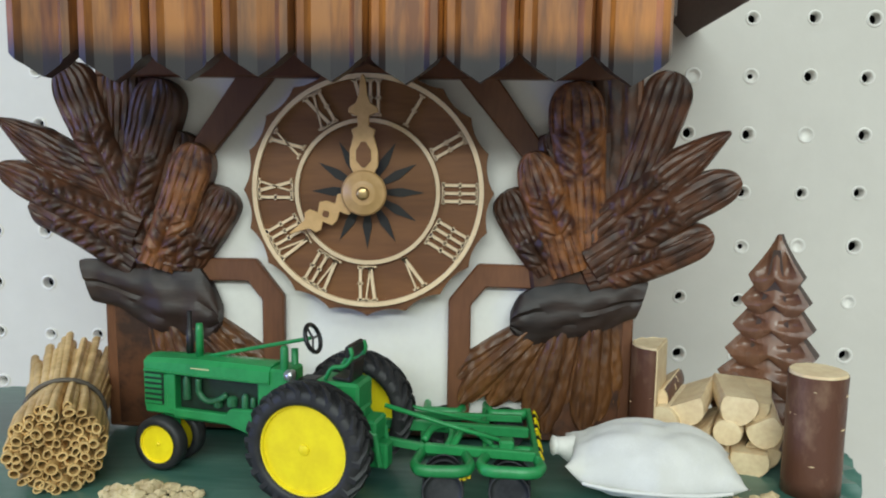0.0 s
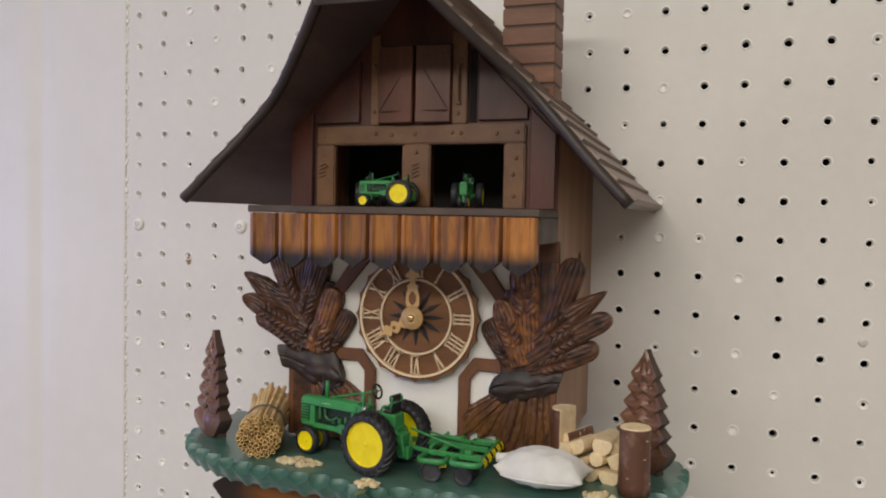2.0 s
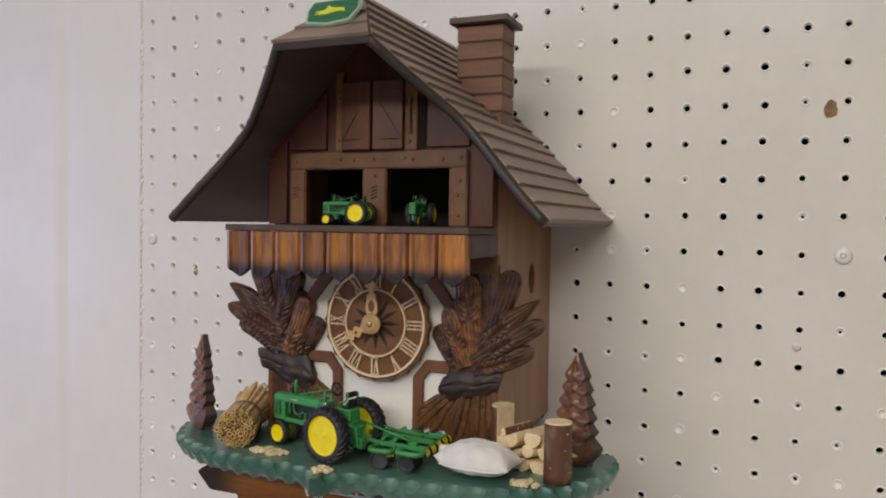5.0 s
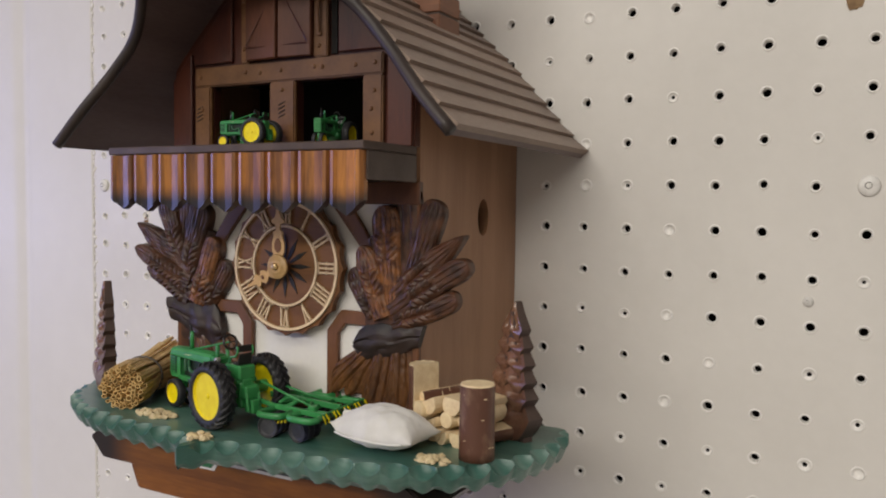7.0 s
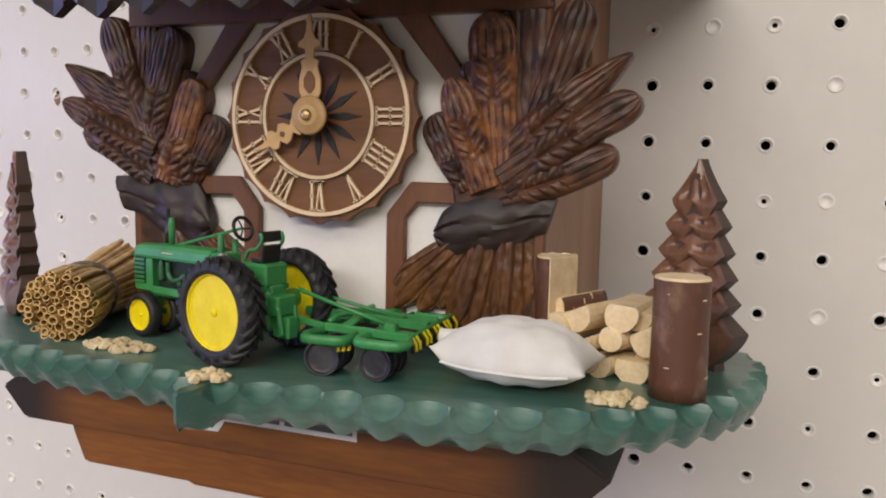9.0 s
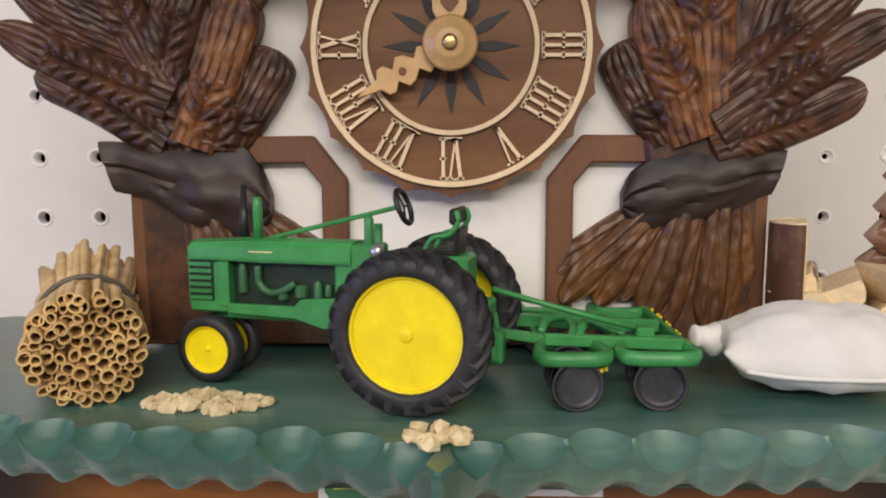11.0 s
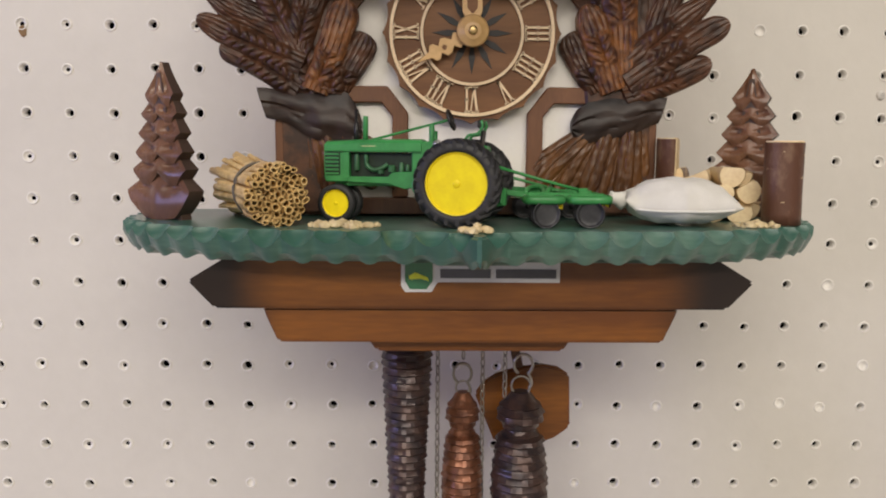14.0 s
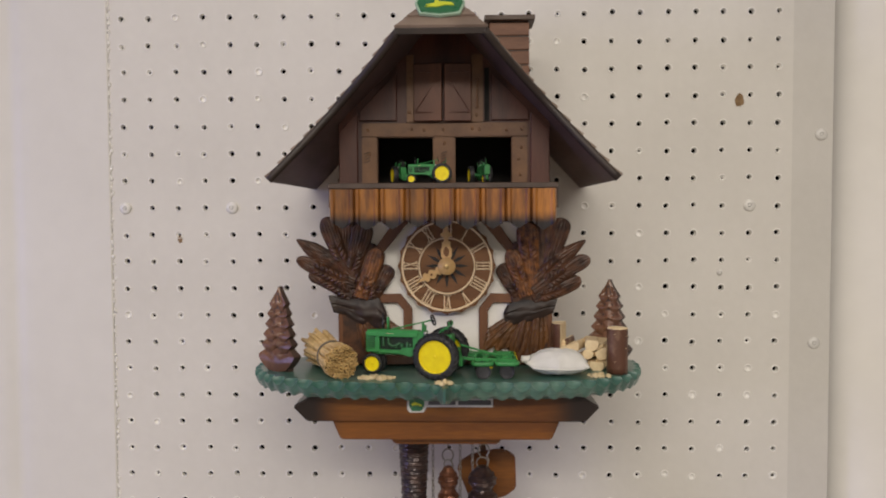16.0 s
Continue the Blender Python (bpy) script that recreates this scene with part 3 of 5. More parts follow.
def roof_half(s):
    pts = smooth_line([(s * x, y, z) for (x, z), y in zip(roof_line[1:], verge_y[1:])], 5)
    top = Vector((0, -0.150, 1.7085))
    th = 0.0042
    outer = [top] + pts
    rows_o, rows_i = [], []
    for p in outer:
        zz = p.z
        n = Vector((s * 0.73, 0, 0.68))
        rows_o.append([(p.x, p.y + (0 - p.y) * f, p.z) for f in (0, 0.25, 0.5, 0.75, 1)])
        q = p - th * n
        rows_i.append([(q.x, p.y + (0 - p.y) * f, q.z) for f in (0, 0.25, 0.5, 0.75, 1)])
    return rows_o, rows_i


roof = None
for s in (1, -1):
    ro, ri = roof_half(s)
    bm, vo = grid_mesh(ro)
    vi = [[bm.verts.new(p) for p in row] for row in ri]
    for A, B in zip(vi, vi[1:]):
        for k in range(len(A) - 1):
            bm.faces.new((A[k], B[k], B[k + 1], A[k + 1]))
    for k in range(len(vo) - 1):
        bm.faces.new((vo[k][0], vo[k + 1][0], vi[k + 1][0], vi[k][0]))
        bm.faces.new((vo[k][-1], vo[k + 1][-1], vi[k + 1][-1], vi[k][-1]))
    for k in range(4):
        bm.faces.new((vo[-1][k], vo[-1][k + 1], vi[-1][k + 1], vi[-1][k]))
    bmesh.ops.recalc_face_normals(bm, faces=bm.faces)
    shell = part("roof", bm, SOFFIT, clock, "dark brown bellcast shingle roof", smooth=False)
    if roof is None:
        roof = shell
    # edge board along the verge
    edge = [Vector(p[0]) for p in ro[1:]]
    part("verge", tube([p + Vector((-s * 0.0012, 0.0006, -0.0016)) for p in edge], 0.0030, 8), VERGE, shell, smooth=True)
    # shingle courses
    prof = [Vector(p[0]) for p in ro]
    line = along(prof, 64)
    n_c = 16
    for k in range(n_c):
        a, b = line[k * 4], line[(k + 1) * 4]
        d = (b - a).normalized()
        nrm = Vector((s * 0.73, 0, 0.68))
        yA, yB = a.y, b.y
        lo, hi = 0.0026, 0.0006
        p = [Vector((a.x, yA + 0.0012, a.z)) + hi * nrm, Vector((b.x, yB + 0.0012, b.z)) + lo * nrm + d * 0.0004, Vector((b.x, yB + 0.0012, b.z)) - 0.0006 * nrm + d * 0.0004, Vector((a.x, yA + 0.0012, a.z)) - 0.0006 * nrm]
        bm = bmesh.new()
        f = [bm.verts.new(q) for q in p]
        g = [bm.verts.new((q.x, -0.0006, q.z)) for q in p]
        bm.faces.new(f)
        bm.faces.new(g[::-1])
        for i in range(4):
            bm.faces.new((f[i], g[i], g[(i + 1) % 4], f[(i + 1) % 4]))
        bmesh.ops.recalc_face_normals(bm, faces=bm.faces)
        part("shingle_course", bm, SHINGLE, shell)
# clipped front hip
hip = bmesh.new()
A = [Vector((-0.0315, -0.199, 1.6705)), Vector((0.0315, -0.199, 1.6705)), Vector((0.0012, -0.149, 1.7100)), Vector((-0.0012, -0.149, 1.7100))]
vt = [hip.verts.new(p) for p in A]
vb = [hip.verts.new(p + Vector((0, 0.001, -0.0045))) for p in A]
hip.faces.new(vt)
hip.faces.new(vb[::-1])
for i in range(4):
    hip.faces.new((vt[i], vb[i], vb[(i + 1) % 4], vt[(i + 1) % 4]))
bmesh.ops.recalc_face_normals(hip, faces=hip.faces)
hip_ob = part("hip_front", soften(hip, 0.0006), VERGE, clock, "clipped front of the roof")
for k in range(4):
    f0, f1 = k / 4, (k + 1) / 4
    pa = [A[0].lerp(A[3], f0), A[1].lerp(A[2], f0), A[1].lerp(A[2], f1), A[0].lerp(A[3], f1)]
    up = Vector((0, -0.62, 0.78))
    bm = bmesh.new()
    v1 = [bm.verts.new(p + up * h) for p, h in zip(pa, (0.002, 0.002, 0.0006, 0.0006))]
    v0 = [bm.verts.new(p) for p in pa]
    bm.faces.new(v1)
    bm.faces.new(v0[::-1])
    for i in range(4):
        bm.faces.new((v1[i], v0[i], v0[(i + 1) % 4], v1[(i + 1) % 4]))
    bmesh.ops.recalc_face_normals(bm, faces=bm.faces)
    part("shingle_course", bm, SHINGLE, hip_ob)
# badge on the hip
bc = Vector((-0.001, -0.1815, 1.6880))
tilt = Matrix.Translation(bc) @ Matrix.Rotation(radians(-38), 4, "X")


def badge_shape(w, h):
    return [(-w * 0.92, h), (0, h * 1.08), (w * 0.92, h), (w, 0.2 * h), (w * 0.82, -0.85 * h), (0, -h * 1.1), (-w * 0.82, -0.85 * h), (-w, 0.2 * h)]


for w, h, y, m_, nm in ((0.0175, 0.0105, -0.0030, BADGERIM, "badge_rim"), (0.0160, 0.0090, -0.0036, BADGE, "badge_face")):
    bm = prism(badge_shape(w, h), y, y + 0.0024, 0.0003)
    bm.transform(tilt)
    if nm == "badge_rim":
        badge = part("badge", bm, m_, clock, "green badge with a yellow emblem")
    else:
        part(nm, bm, m_, badge)
bm = prism([(-0.010, -0.001), (-0.004, 0.0005), (-0.003, 0.0045), (0.0, 0.0022), (0.008, 0.0012), (0.010, -0.002), (0.004, -0.0015), (-0.002, -0.0035), (-0.010, -0.0032), (-0.006, -0.0018)], -0.0042, -0.0036)
bm.transform(tilt)
part("emblem", bm, BADGEYEL, badge, "plain yellow emblem")

# chimney of stacked courses
ch = part("chimney", box(0.0375, 0.0685, -0.0825, -0.0600, 1.625, 1.7030), VERGE, clock, "wooden chimney grooved like bricks")
for k in range(6):
    z = 1.7015 - (k + 1) * 0.0117
    part("brick_course", box(0.0366, 0.0694, -0.0834, -0.0591, z + 0.0006, z + 0.0112, 0.0006), CHIM, ch)
part("chimney_cap", box(0.0325, 0.0738, -0.0882, -0.0545, 1.7020, 1.7062, 0.0005), CHIMCAP, ch)

# dial
DC = Vector((CX - 0.0002, 0, 1.5040))


def ring_plate(ro, ri, y0, y1, n=72, wob=0.0, pts=20):
    bm = bmesh.new()
    loops = []
    for r, y in ((ro, y0), (ro, y1), (ri, y1), (ri, y0)):
        loops.append([bm.verts.new((DC.x + r * math.cos(2 * math.pi * k / n), y, DC.z + r * math.sin(2 * math.pi * k / n))) for k in range(n)])
    for i in range(4):
        A, B = loops[i], loops[(i + 1) % 4]
        for k in range(n):
            bm.faces.new((A[k], A[(k + 1) % n], B[(k + 1) % n], B[k]))
    bmesh.ops.recalc_face_normals(bm, faces=bm.faces)
    return bm


outline = []
for k in range(160):
    a = 2 * math.pi * k / 160
    f = (k / 8.0) % 1.0
    r = 0.0382 - 0.0017 * math.sin(math.pi * f) ** 0.8
    outline.append((DC.x + r * math.cos(a), DC.z + r * math.sin(a)))
dial = part("dial", prism(outline, FRONT - 0.0075, FRONT - 0.0036, 0.0), DIALWOOD, clock, "brown scalloped wooden clock dial")
DY = FRONT - 0.0076
part("outer_ring", ring_plate(0.0352, 0.0338, DY - 0.0012, DY), CREAM, dial, "cream outer ring")
part("inner_ring", ring_plate(0.0221, 0.0209, DY - 0.0012, DY), CREAM, dial, "cream inner ring")


def strokes(num):
    """Bars of a roman numeral, as (u0, v0, u1, v1, thick), read with the head outwards."""
    out, u = [], 0.0
    for c in num:
        if c == "I":
            out.append((u + 0.0009, 0, u + 0.0009, 1, 0.00085))
            u += 0.0024
        elif c == "V":
            out += [(u + 0.0004, 1, u + 0.0018, 0, 0.00095), (u + 0.0032, 1, u + 0.0018, 0, 0.0005)]
            u += 0.0040
        else:
            out += [(u + 0.0004, 1, u + 0.0034, 0, 0.00095), (u + 0.0034, 1, u + 0.0004, 0, 0.0005)]
            u += 0.0042
    return out, u - 0.0006


for k, num in enumerate(["XII", "I", "II", "III", "IIII", "V", "VI", "VII", "VIII", "IX", "X", "XI"]):
    a = math.radians(90 - 30 * k)
    rad, tan = Vector((math.cos(a), 0, math.sin(a))), Vector((math.sin(a), 0, -math.cos(a)))
    bars, w = strokes(num)
    bm = bmesh.new()

    def bar(p, q, th):
        d = (q - p).normalized()
        n = Vector((d.z, 0, -d.x)) * th / 2
        y0, y1 = Vector((0, DY - 0.0011, 0)), Vector((0, DY, 0))
        c = [p + n, p - n, q - n, q + n]
        f = [bm.verts.new(v + y0) for v in c]
        g = [bm.verts.new(v + y1) for v in c]
        bm.faces.new(f)
        for i in range(4):
            bm.faces.new((f[i], g[i], g[(i + 1) % 4], f[(i + 1) % 4]))

    def at(u, v):
        return DC + rad * (0.0228 + v * 0.0105) + tan * (u - w / 2)

    for u0, v0, u1, v1, th in bars:
        bar(at(u0, v0), at(u1, v1), th)
        for uu, vv in ((u0, v0), (u1, v1)):
            bar(at(uu - 0.0009, vv + (0.03 if vv < .5 else -0.03)), at(uu + 0.0009, vv + (0.03 if vv < .5 else -0.03)), 0.0006)
        if u0 == u1:
            bar(at(u0 - 0.0008, 0.5), at(u0 + 0.0008, 0.5), 0.0007)
    if len(num) > 1:
        bar(at(0, 0.0), at(w, 0.0), 0.0004)
        bar(at(0, 1.0), at(w, 1.0), 0.0004)
    bmesh.ops.recalc_face_normals(bm, faces=bm.faces)
    part("numeral", bm, CREAM, dial, "cream roman numeral")
for k in range(12):
    a = math.radians(30 * k)
    rad, tan = Vector((math.cos(a), 0, math.sin(a))), Vector((-math.sin(a), 0, math.cos(a)))
    pts = [(0.004, 0.0006), (0.0105, 0.0014), (0.0172, 0.0), (0.0105, -0.0014), (0.004, -0.0006)]
    part("star_slit", prism([((DC + rad * r + tan * t).x, (DC + rad * r + tan * t).z) for r, t in pts], DY - 0.0003, DY), INK, dial)


def clock_hand(angle, length, y, long):
    a = math.radians(angle)
    rad, tan = Vector((math.cos(a), 0, math.sin(a))), Vector((math.sin(a), 0, -math.cos(a)))
    L = length
    if long:
        half = [(0.004, 0.0022), (0.008, 0.0042), (0.0125, 0.0042), (0.0165, 0.0030), (0.0185, 0.0036), (0.0195, 0.0016), (0.0225, 0.0018), (0.0235, 0.0045), (0.0250, 0.0042), (0.0262, 0.0022), (0.0285, 0.0013), (0.0335, 0.0007), (L, 0.0002)]
        holes = True
    else:
        half = [(0.004, 0.0020), (0.0075, 0.0036), (0.0095, 0.0014), (0.0115, 0.0034), (0.0135, 0.0040), (0.0155, 0.0016), (0.0172, 0.0036), (0.0190, 0.0034), (0.0202, 0.0014), (0.0225, 0.0010), (L, 0.0002)]
        holes = True
    c = DC
    pts = [c + rad * r + tan * w for r, w in half] + [c + rad * r - tan * w for r, w in half[::-1]]
    bm = prism([(p.x, p.z) for p in pts], y, y + 0.0010, 0.0002)
    ob = part("clock_hand", bm, HAND, dial, "carved tan clock hand")
    # dark fretwork opening
    rr = ((0.0075, 0.0005), (0.0095, 0.0022), (0.0125, 0.0022), (0.0150, 0.0006)) if long else ((0.0125, 0.0004), (0.0135, 0.0012), (0.0145, 0.0004))
    q = [c + rad * r + tan * w for r, w in rr] + [c + rad * r - tan * w for r, w in rr[::-1]]
    part("fret_opening", prism([(p.x, p.z) for p in q], y - 0.0003, y), DIALWOOD, ob)


clock_hand(91.0, 0.0345, -0.1365, True)
clock_hand(209.0, 0.0262, -0.1352, False)
hub = part("hub", lathe([(0.0066, 0), (0.0068, 0.0006), (0.0060, 0.0014), (0.0042, 0.0016), (0.0040, 0.0020), (0.0030, 0.0022), (0, 0.0022)], 28, "Y", (DC.x, -0.1366, DC.z)), HAND, dial, "tan hub disc", smooth=True)
part("hub_screw", lathe([(0.0019, 0), (0.0019, 0.0010), (0.0012, 0.0014), (0, 0.0014)], 14, "Y", (DC.x, -0.1388, DC.z)), BRASS, hub, "brass hub screw", smooth=True)
part("arbor", lathe([(0.002, 0), (0.002, 0.008), (0, 0.008)], 10, "Y", (DC.x, -0.1296, DC.z)), BRASS, hub)


# carved wheat sheaves
def ear(base, tip, w0, w1, y, lift, seed, kernels=(0.15, 0.6), cuts=5, point=0.0, bend=0.0, thick=0.007):
    """A carved ear of grain: kernels in chevrons low down, awns cut as V grooves above, a round or pointed end.
    w0, w1: its width at the base and near the tip; point: 0 for a round end, 1 for a pointed one."""
    r = random.Random(seed)
    b, t = Vector((base[0], 0, base[1])), Vector((tip[0], 0, tip[1]))
    d = t - b
    L = d.length
    d.normalize()
    n = Vector((d.z, 0, -d.x))
    nu, nv = 84, 31
    rows = []
    ph, slack = r.uniform(0, 1), r.uniform(0.9, 1.1)
    for i in range(nu + 1):
        u = i / nu
        wid = 1.18 * (w0 + (w1 - w0) * min(1, u / 0.72)) / 2
        start = 0.80 - 0.20 * point
        if u > start:
            f = (u - start) / (1 - start)
            wid *= (1 - point) * math.sqrt(max(0.0, 1 - f ** 2.6)) + point * (1 - 0.93 * f ** 1.15)
        wid *= 1 + 0.03 * noise.noise(Vector((u * 7, seed, 0.5)))
        row = []
        for j in range(nv):
            v = 2 * j / (nv - 1) - 1
            h = 0.0026 * (1 - 0.70 * abs(v) ** 3.0) * (0.75 + 0.25 * math.sin(math.pi * min(1, u + 0.1)))
            h += 0.0004 * noise.noise(Vector((u * 9, v * 3, seed)))
            kw = max(0.0, min(1.0, (u - kernels[0]) / 0.05, (kernels[1] - u) / 0.05)) if kernels else 0.0
            cell = ((u * L - abs(v) * w1 * 0.42) / (0.0040 * slack) + ph) % 1.0
            grain = 0.0015 * math.sin(math.pi * cell ** 0.6) ** 0.8 * max(0.0, 1 - ((abs(v) - 0.46) / 0.44) ** 2) - 0.0006 * max(0.0, 1 - abs(v) / 0.14)
            saw = abs(((v + 0.06 * math.sin(5 * u + seed)) * cuts * 0.5 + 0.25) % 1.0 - 0.5) * 2
            awn = -0.0007 * max(0.0, 1 - saw / 0.40) * min(1.0, 8 * (1 - u))
            h += kw * grain + (1 - kw) * awn
            if i in (0, nu) or j in (0, nv - 1):
                h *= 0.25
            p = b + d * (u * L) + n * (v * max(wid, 2e-4) + bend * math.sin(math.pi * u * 0.8) * L)
            row.append((p.x, y - lift - h, p.z))
        rows.append(row)
    bm, vs = grid_mesh(rows)
    rim = [vs[0][j] for j in range(nv)] + [vs[i][-1] for i in range(1, nu + 1)] + [vs[-1][j] for j in range(nv - 2, -1, -1)] + [vs[i][0] for i in range(nu - 1, 0, -1)]
    back = [bm.verts.new((v.co.x, min(y + 0.0006, y - lift - 0.002 + thick), v.co.z)) for v in rim]
    for k in range(len(rim)):
        bm.faces.new((rim[k], rim[(k + 1) % len(rim)], back[(k + 1) % len(rim)], back[k]))
    bm.faces.new(back)
    bmesh.ops.recalc_face_normals(bm, faces=bm.faces)
    return bm


# base, tip, widths, layer, kernels, cuts, point, bend
EARS_L = [((-0.0780, 1.503), (-0.0755, 1.5440), 0.006, 0.0125, 1, None, 6, 0, 0), ((-0.0620, 1.500), (-0.0565, 1.5215), 0.008, 0.0085, 1, None, 4, 0, 0),
          ((-0.0800, 1.505), (-0.1150, 1.5258), 0.0105, 0.0105, 2, None, 7, 0.85, -0.05), ((-0.0560, 1.481), (-0.0442, 1.5045), 0.0090, 0.0112, 2, (0.10, 0.35), 6, 0, 0.05),
          ((-0.0715, 1.493), (-0.0925, 1.5425), 0.0090, 0.0118, 3, (0.30, 0.62), 6, 0, -0.03), ((-0.0735, 1.496), (-0.0620, 1.5375), 0.0100, 0.0138, 3, (0.10, 0.45), 7, 0, 0),
          ((-0.0700, 1.490), (-0.1150, 1.5108), 0.0105, 0.0092, 4, (0.12, 0.72), 5, 0.15, -0.03), ((-0.0660, 1.479), (-0.0515, 1.5180), 0.0100, 0.0112, 4, (0.10, 0.45), 5, 0, 0.02),
          ((-0.0720, 1.480), (-0.1065, 1.4975), 0.0110, 0.0108, 3, (0.10, 0.75), 4, 0, 0.06), ((-0.0660, 1.478), (-0.0730, 1.5060), 0.0120, 0.0100, 2, (0.05, 0.98), 5, 0, 0),
          ((-0.0590, 1.478), (-0.0575, 1.5000), 0.0100, 0.0090, 3, (0.05, 0.70), 5, 0, 0)]
EARS_R = [((0.0770, 1.500), (0.0762, 1.5480), 0.0120, 0.0120, 1, None, 3, 0, 0), ((0.0600, 1.503), (0.0562, 1.5225), 0.008, 0.0080, 1, None, 4, 0, 0),
          ((0.0790, 1.500), (0.0922, 1.5408), 0.0090, 0.0122, 2, None, 5, 0, 0.02), ((0.0690, 1.490), (0.1095, 1.5230), 0.0110, 0.0100, 3, (0.20, 0.55), 5, 0.8, -0.02),
          ((0.0580, 1.480), (0.0447, 1.5055), 0.0090, 0.0110, 2, (0.12, 0.45), 6, 0, -0.05), ((0.0680, 1.486), (0.0633, 1.5378), 0.0105, 0.0140, 3, (0.42, 0.74), 6, 0, 0),
          ((0.0640, 1.480), (0.0505, 1.5168), 0.0100, 0.0112, 4, (0.30, 0.68), 5, 0.2, 0), ((0.0690, 1.482), (0.1130, 1.5090), 0.0110, 0.0100, 4, (0.25, 0.62), 4, 0, -0.04),
          ((0.0680, 1.478), (0.1052, 1.4945), 0.0100, 0.0095, 3, (0.15, 0.60), 4, 0, 0.05)]
SY = FRONT - 0.0008


def level(knots, f):
    """A value between knots of (place, value)."""
    for (a, va), (b, vb) in zip(knots, knots[1:]):
        if f <= b:
            return va + (vb - va) * max(0.0, f - a) / (b - a)
    return knots[-1][1]


TIES = {1: dict(x=(0.0458, 0.0873), cut=0.0034, top=((0, 1.4665), (0.05, 1.4715), (0.18, 1.4762), (1, 1.4783)), low=((0, 1.4620), (0.06, 1.4585), (0.14, 1.4580), (0.55, 1.4605), (0.85, 1.4650), (1, 1.4662))),
        -1: dict(x=(0.0455, 0.0908), cut=0.0040, top=((0, 1.4670), (0.05, 1.4730), (0.14, 1.4785), (0.55, 1.4780), (1, 1.4808)), low=((0, 1.4610), (0.06, 1.4560), (0.14, 1.4545), (0.40, 1.4580), (0.75, 1.4655), (1, 1.4682)))}
for ears, sg in ((EARS_L, -1), (EARS_R, 1)):
    core = [(sg * x, z) for x, z in [(0.052, 1.474), (0.0805, 1.474), (0.088, 1.488), (0.090, 1.500), (0.084, 1.516), (0.075, 1.524), (0.062, 1.522), (0.055, 1.505), (0.050, 1.488)]]
    sheaf = part("wheat_sheaf", prism(core, SY - 0.004, SY, 0.0012), CARVE, clock, "carved wooden wheat sheaf with a dark tie")
    for k, (b, t, wa, wb_, lay, ker, cuts, point, bend) in enumerate(ears):
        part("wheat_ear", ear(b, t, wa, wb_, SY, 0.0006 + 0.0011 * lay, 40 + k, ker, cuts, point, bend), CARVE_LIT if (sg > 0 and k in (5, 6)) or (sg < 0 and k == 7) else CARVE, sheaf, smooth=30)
    # trunk and flared skirt
    post = [(sg * x, z) for x, z in [(0.050, 1.470), (0.0812, 1.470), (0.0805, 1.4265), (0.060, 1.4265)]]
    part("stalk_block", prism(post, SY - 0.0034, SY, 0.001), CARVE, sheaf)
    tips = [(0.0298, 1.4455), (0.0306, 1.4380), (0.0400, 1.4372), (0.0470, 1.4385), (0.0525, 1.4325), (0.0572, 1.4288), (0.0630, 1.4325), (0.0690, 1.4300), (0.0735, 1.4335), (0.0780, 1.4345)]
    for k, (tx, tz) in enumerate(tips if sg > 0 else tips[:7]):
        f = k / (len(tips) - 1)
        part("stalk", ear((sg * (0.0500 + 0.0275 * f), 1.4610 + 0.0035 * f), (sg * tx, tz), 0.0058, 0.0086 if k > 1 else 0.0076, SY, 0.0012 + 0.0011 * ((k * 2) % 3), 70 + k, None, 2, 0.35, 0.03 * sg * (0.5 - f)), SKIRT, sheaf, smooth=30)
    tie = TIES[sg]
    rows = []
    N, M = 30, 13
    for i in range(N + 1):
        f = i / N
        row = []
        for j in range(M):
            v = j / (M - 1)
            x = tie["x"][0] + (tie["x"][1] - tie["x"][0]) * f - tie["cut"] * v * f ** 3
            zt = level(tie["top"], f) + 0.0005 * math.sin(f * 17 + sg)
            zb = level(tie["low"], f) + 0.0005 * math.sin(f * 13 + 2 * sg)
            bulge = 0.0040 * math.sin(math.pi * (0.10 + 0.80 * v)) * (0.62 + 0.38 * math.sin(math.pi * min(1, 0.12 + f * 0.95)))
            bulge -= 0.0011 * max(0.0, 1 - abs(v - 0.42 - 0.10 * f) / 0.07) + 0.0009 * max(0.0, 1 - abs(v - 0.74 - 0.05 * math.sin(7 * f)) / 0.07) * (f < 0.7)
            bulge += 0.0012 * noise.noise(Vector((x * 150, v * 2.6, sg * 3.0))) + 0.0002 * noise.noise(Vector((x * 420, v * 6, sg)))
            row.append((sg * x, SY - 0.0035 - bulge, zt + (zb - zt) * v))
        rows.append(row)
    bm, vs = grid_mesh(rows)
    rim = [vs[0][j] for j in range(M)] + [vs[i][-1] for i in range(1, N + 1)] + [vs[-1][j] for j in range(M - 2, -1, -1)] + [vs[i][0] for i in range(N - 1, 0, -1)]
    back = [bm.verts.new((v.co.x, SY - 0.001, v.co.z)) for v in rim]
    for k in range(len(rim)):
        bm.faces.new((rim[k], rim[(k + 1) % len(rim)], back[(k + 1) % len(rim)], back[k]))
    bm.faces.new(back)
    bmesh.ops.recalc_face_normals(bm, faces=bm.faces)
    part("tie", bm, TIE, sheaf, "dark carved band round the sheaf", smooth=38)

# shelf with a carved scalloped edge
half_r = [(0.1490, -0.086), (0.1540, -0.103), (0.1520, -0.129), (0.1450, -0.1485), (0.1310, -0.1665), (0.1090, -0.1800), (0.0840, -0.1882), (0.0570, -0.1918), (0.0290, -0.1928), (0.0150, -0.1950), (0.0080, -0.1990), (0.0021, -0.2085)]
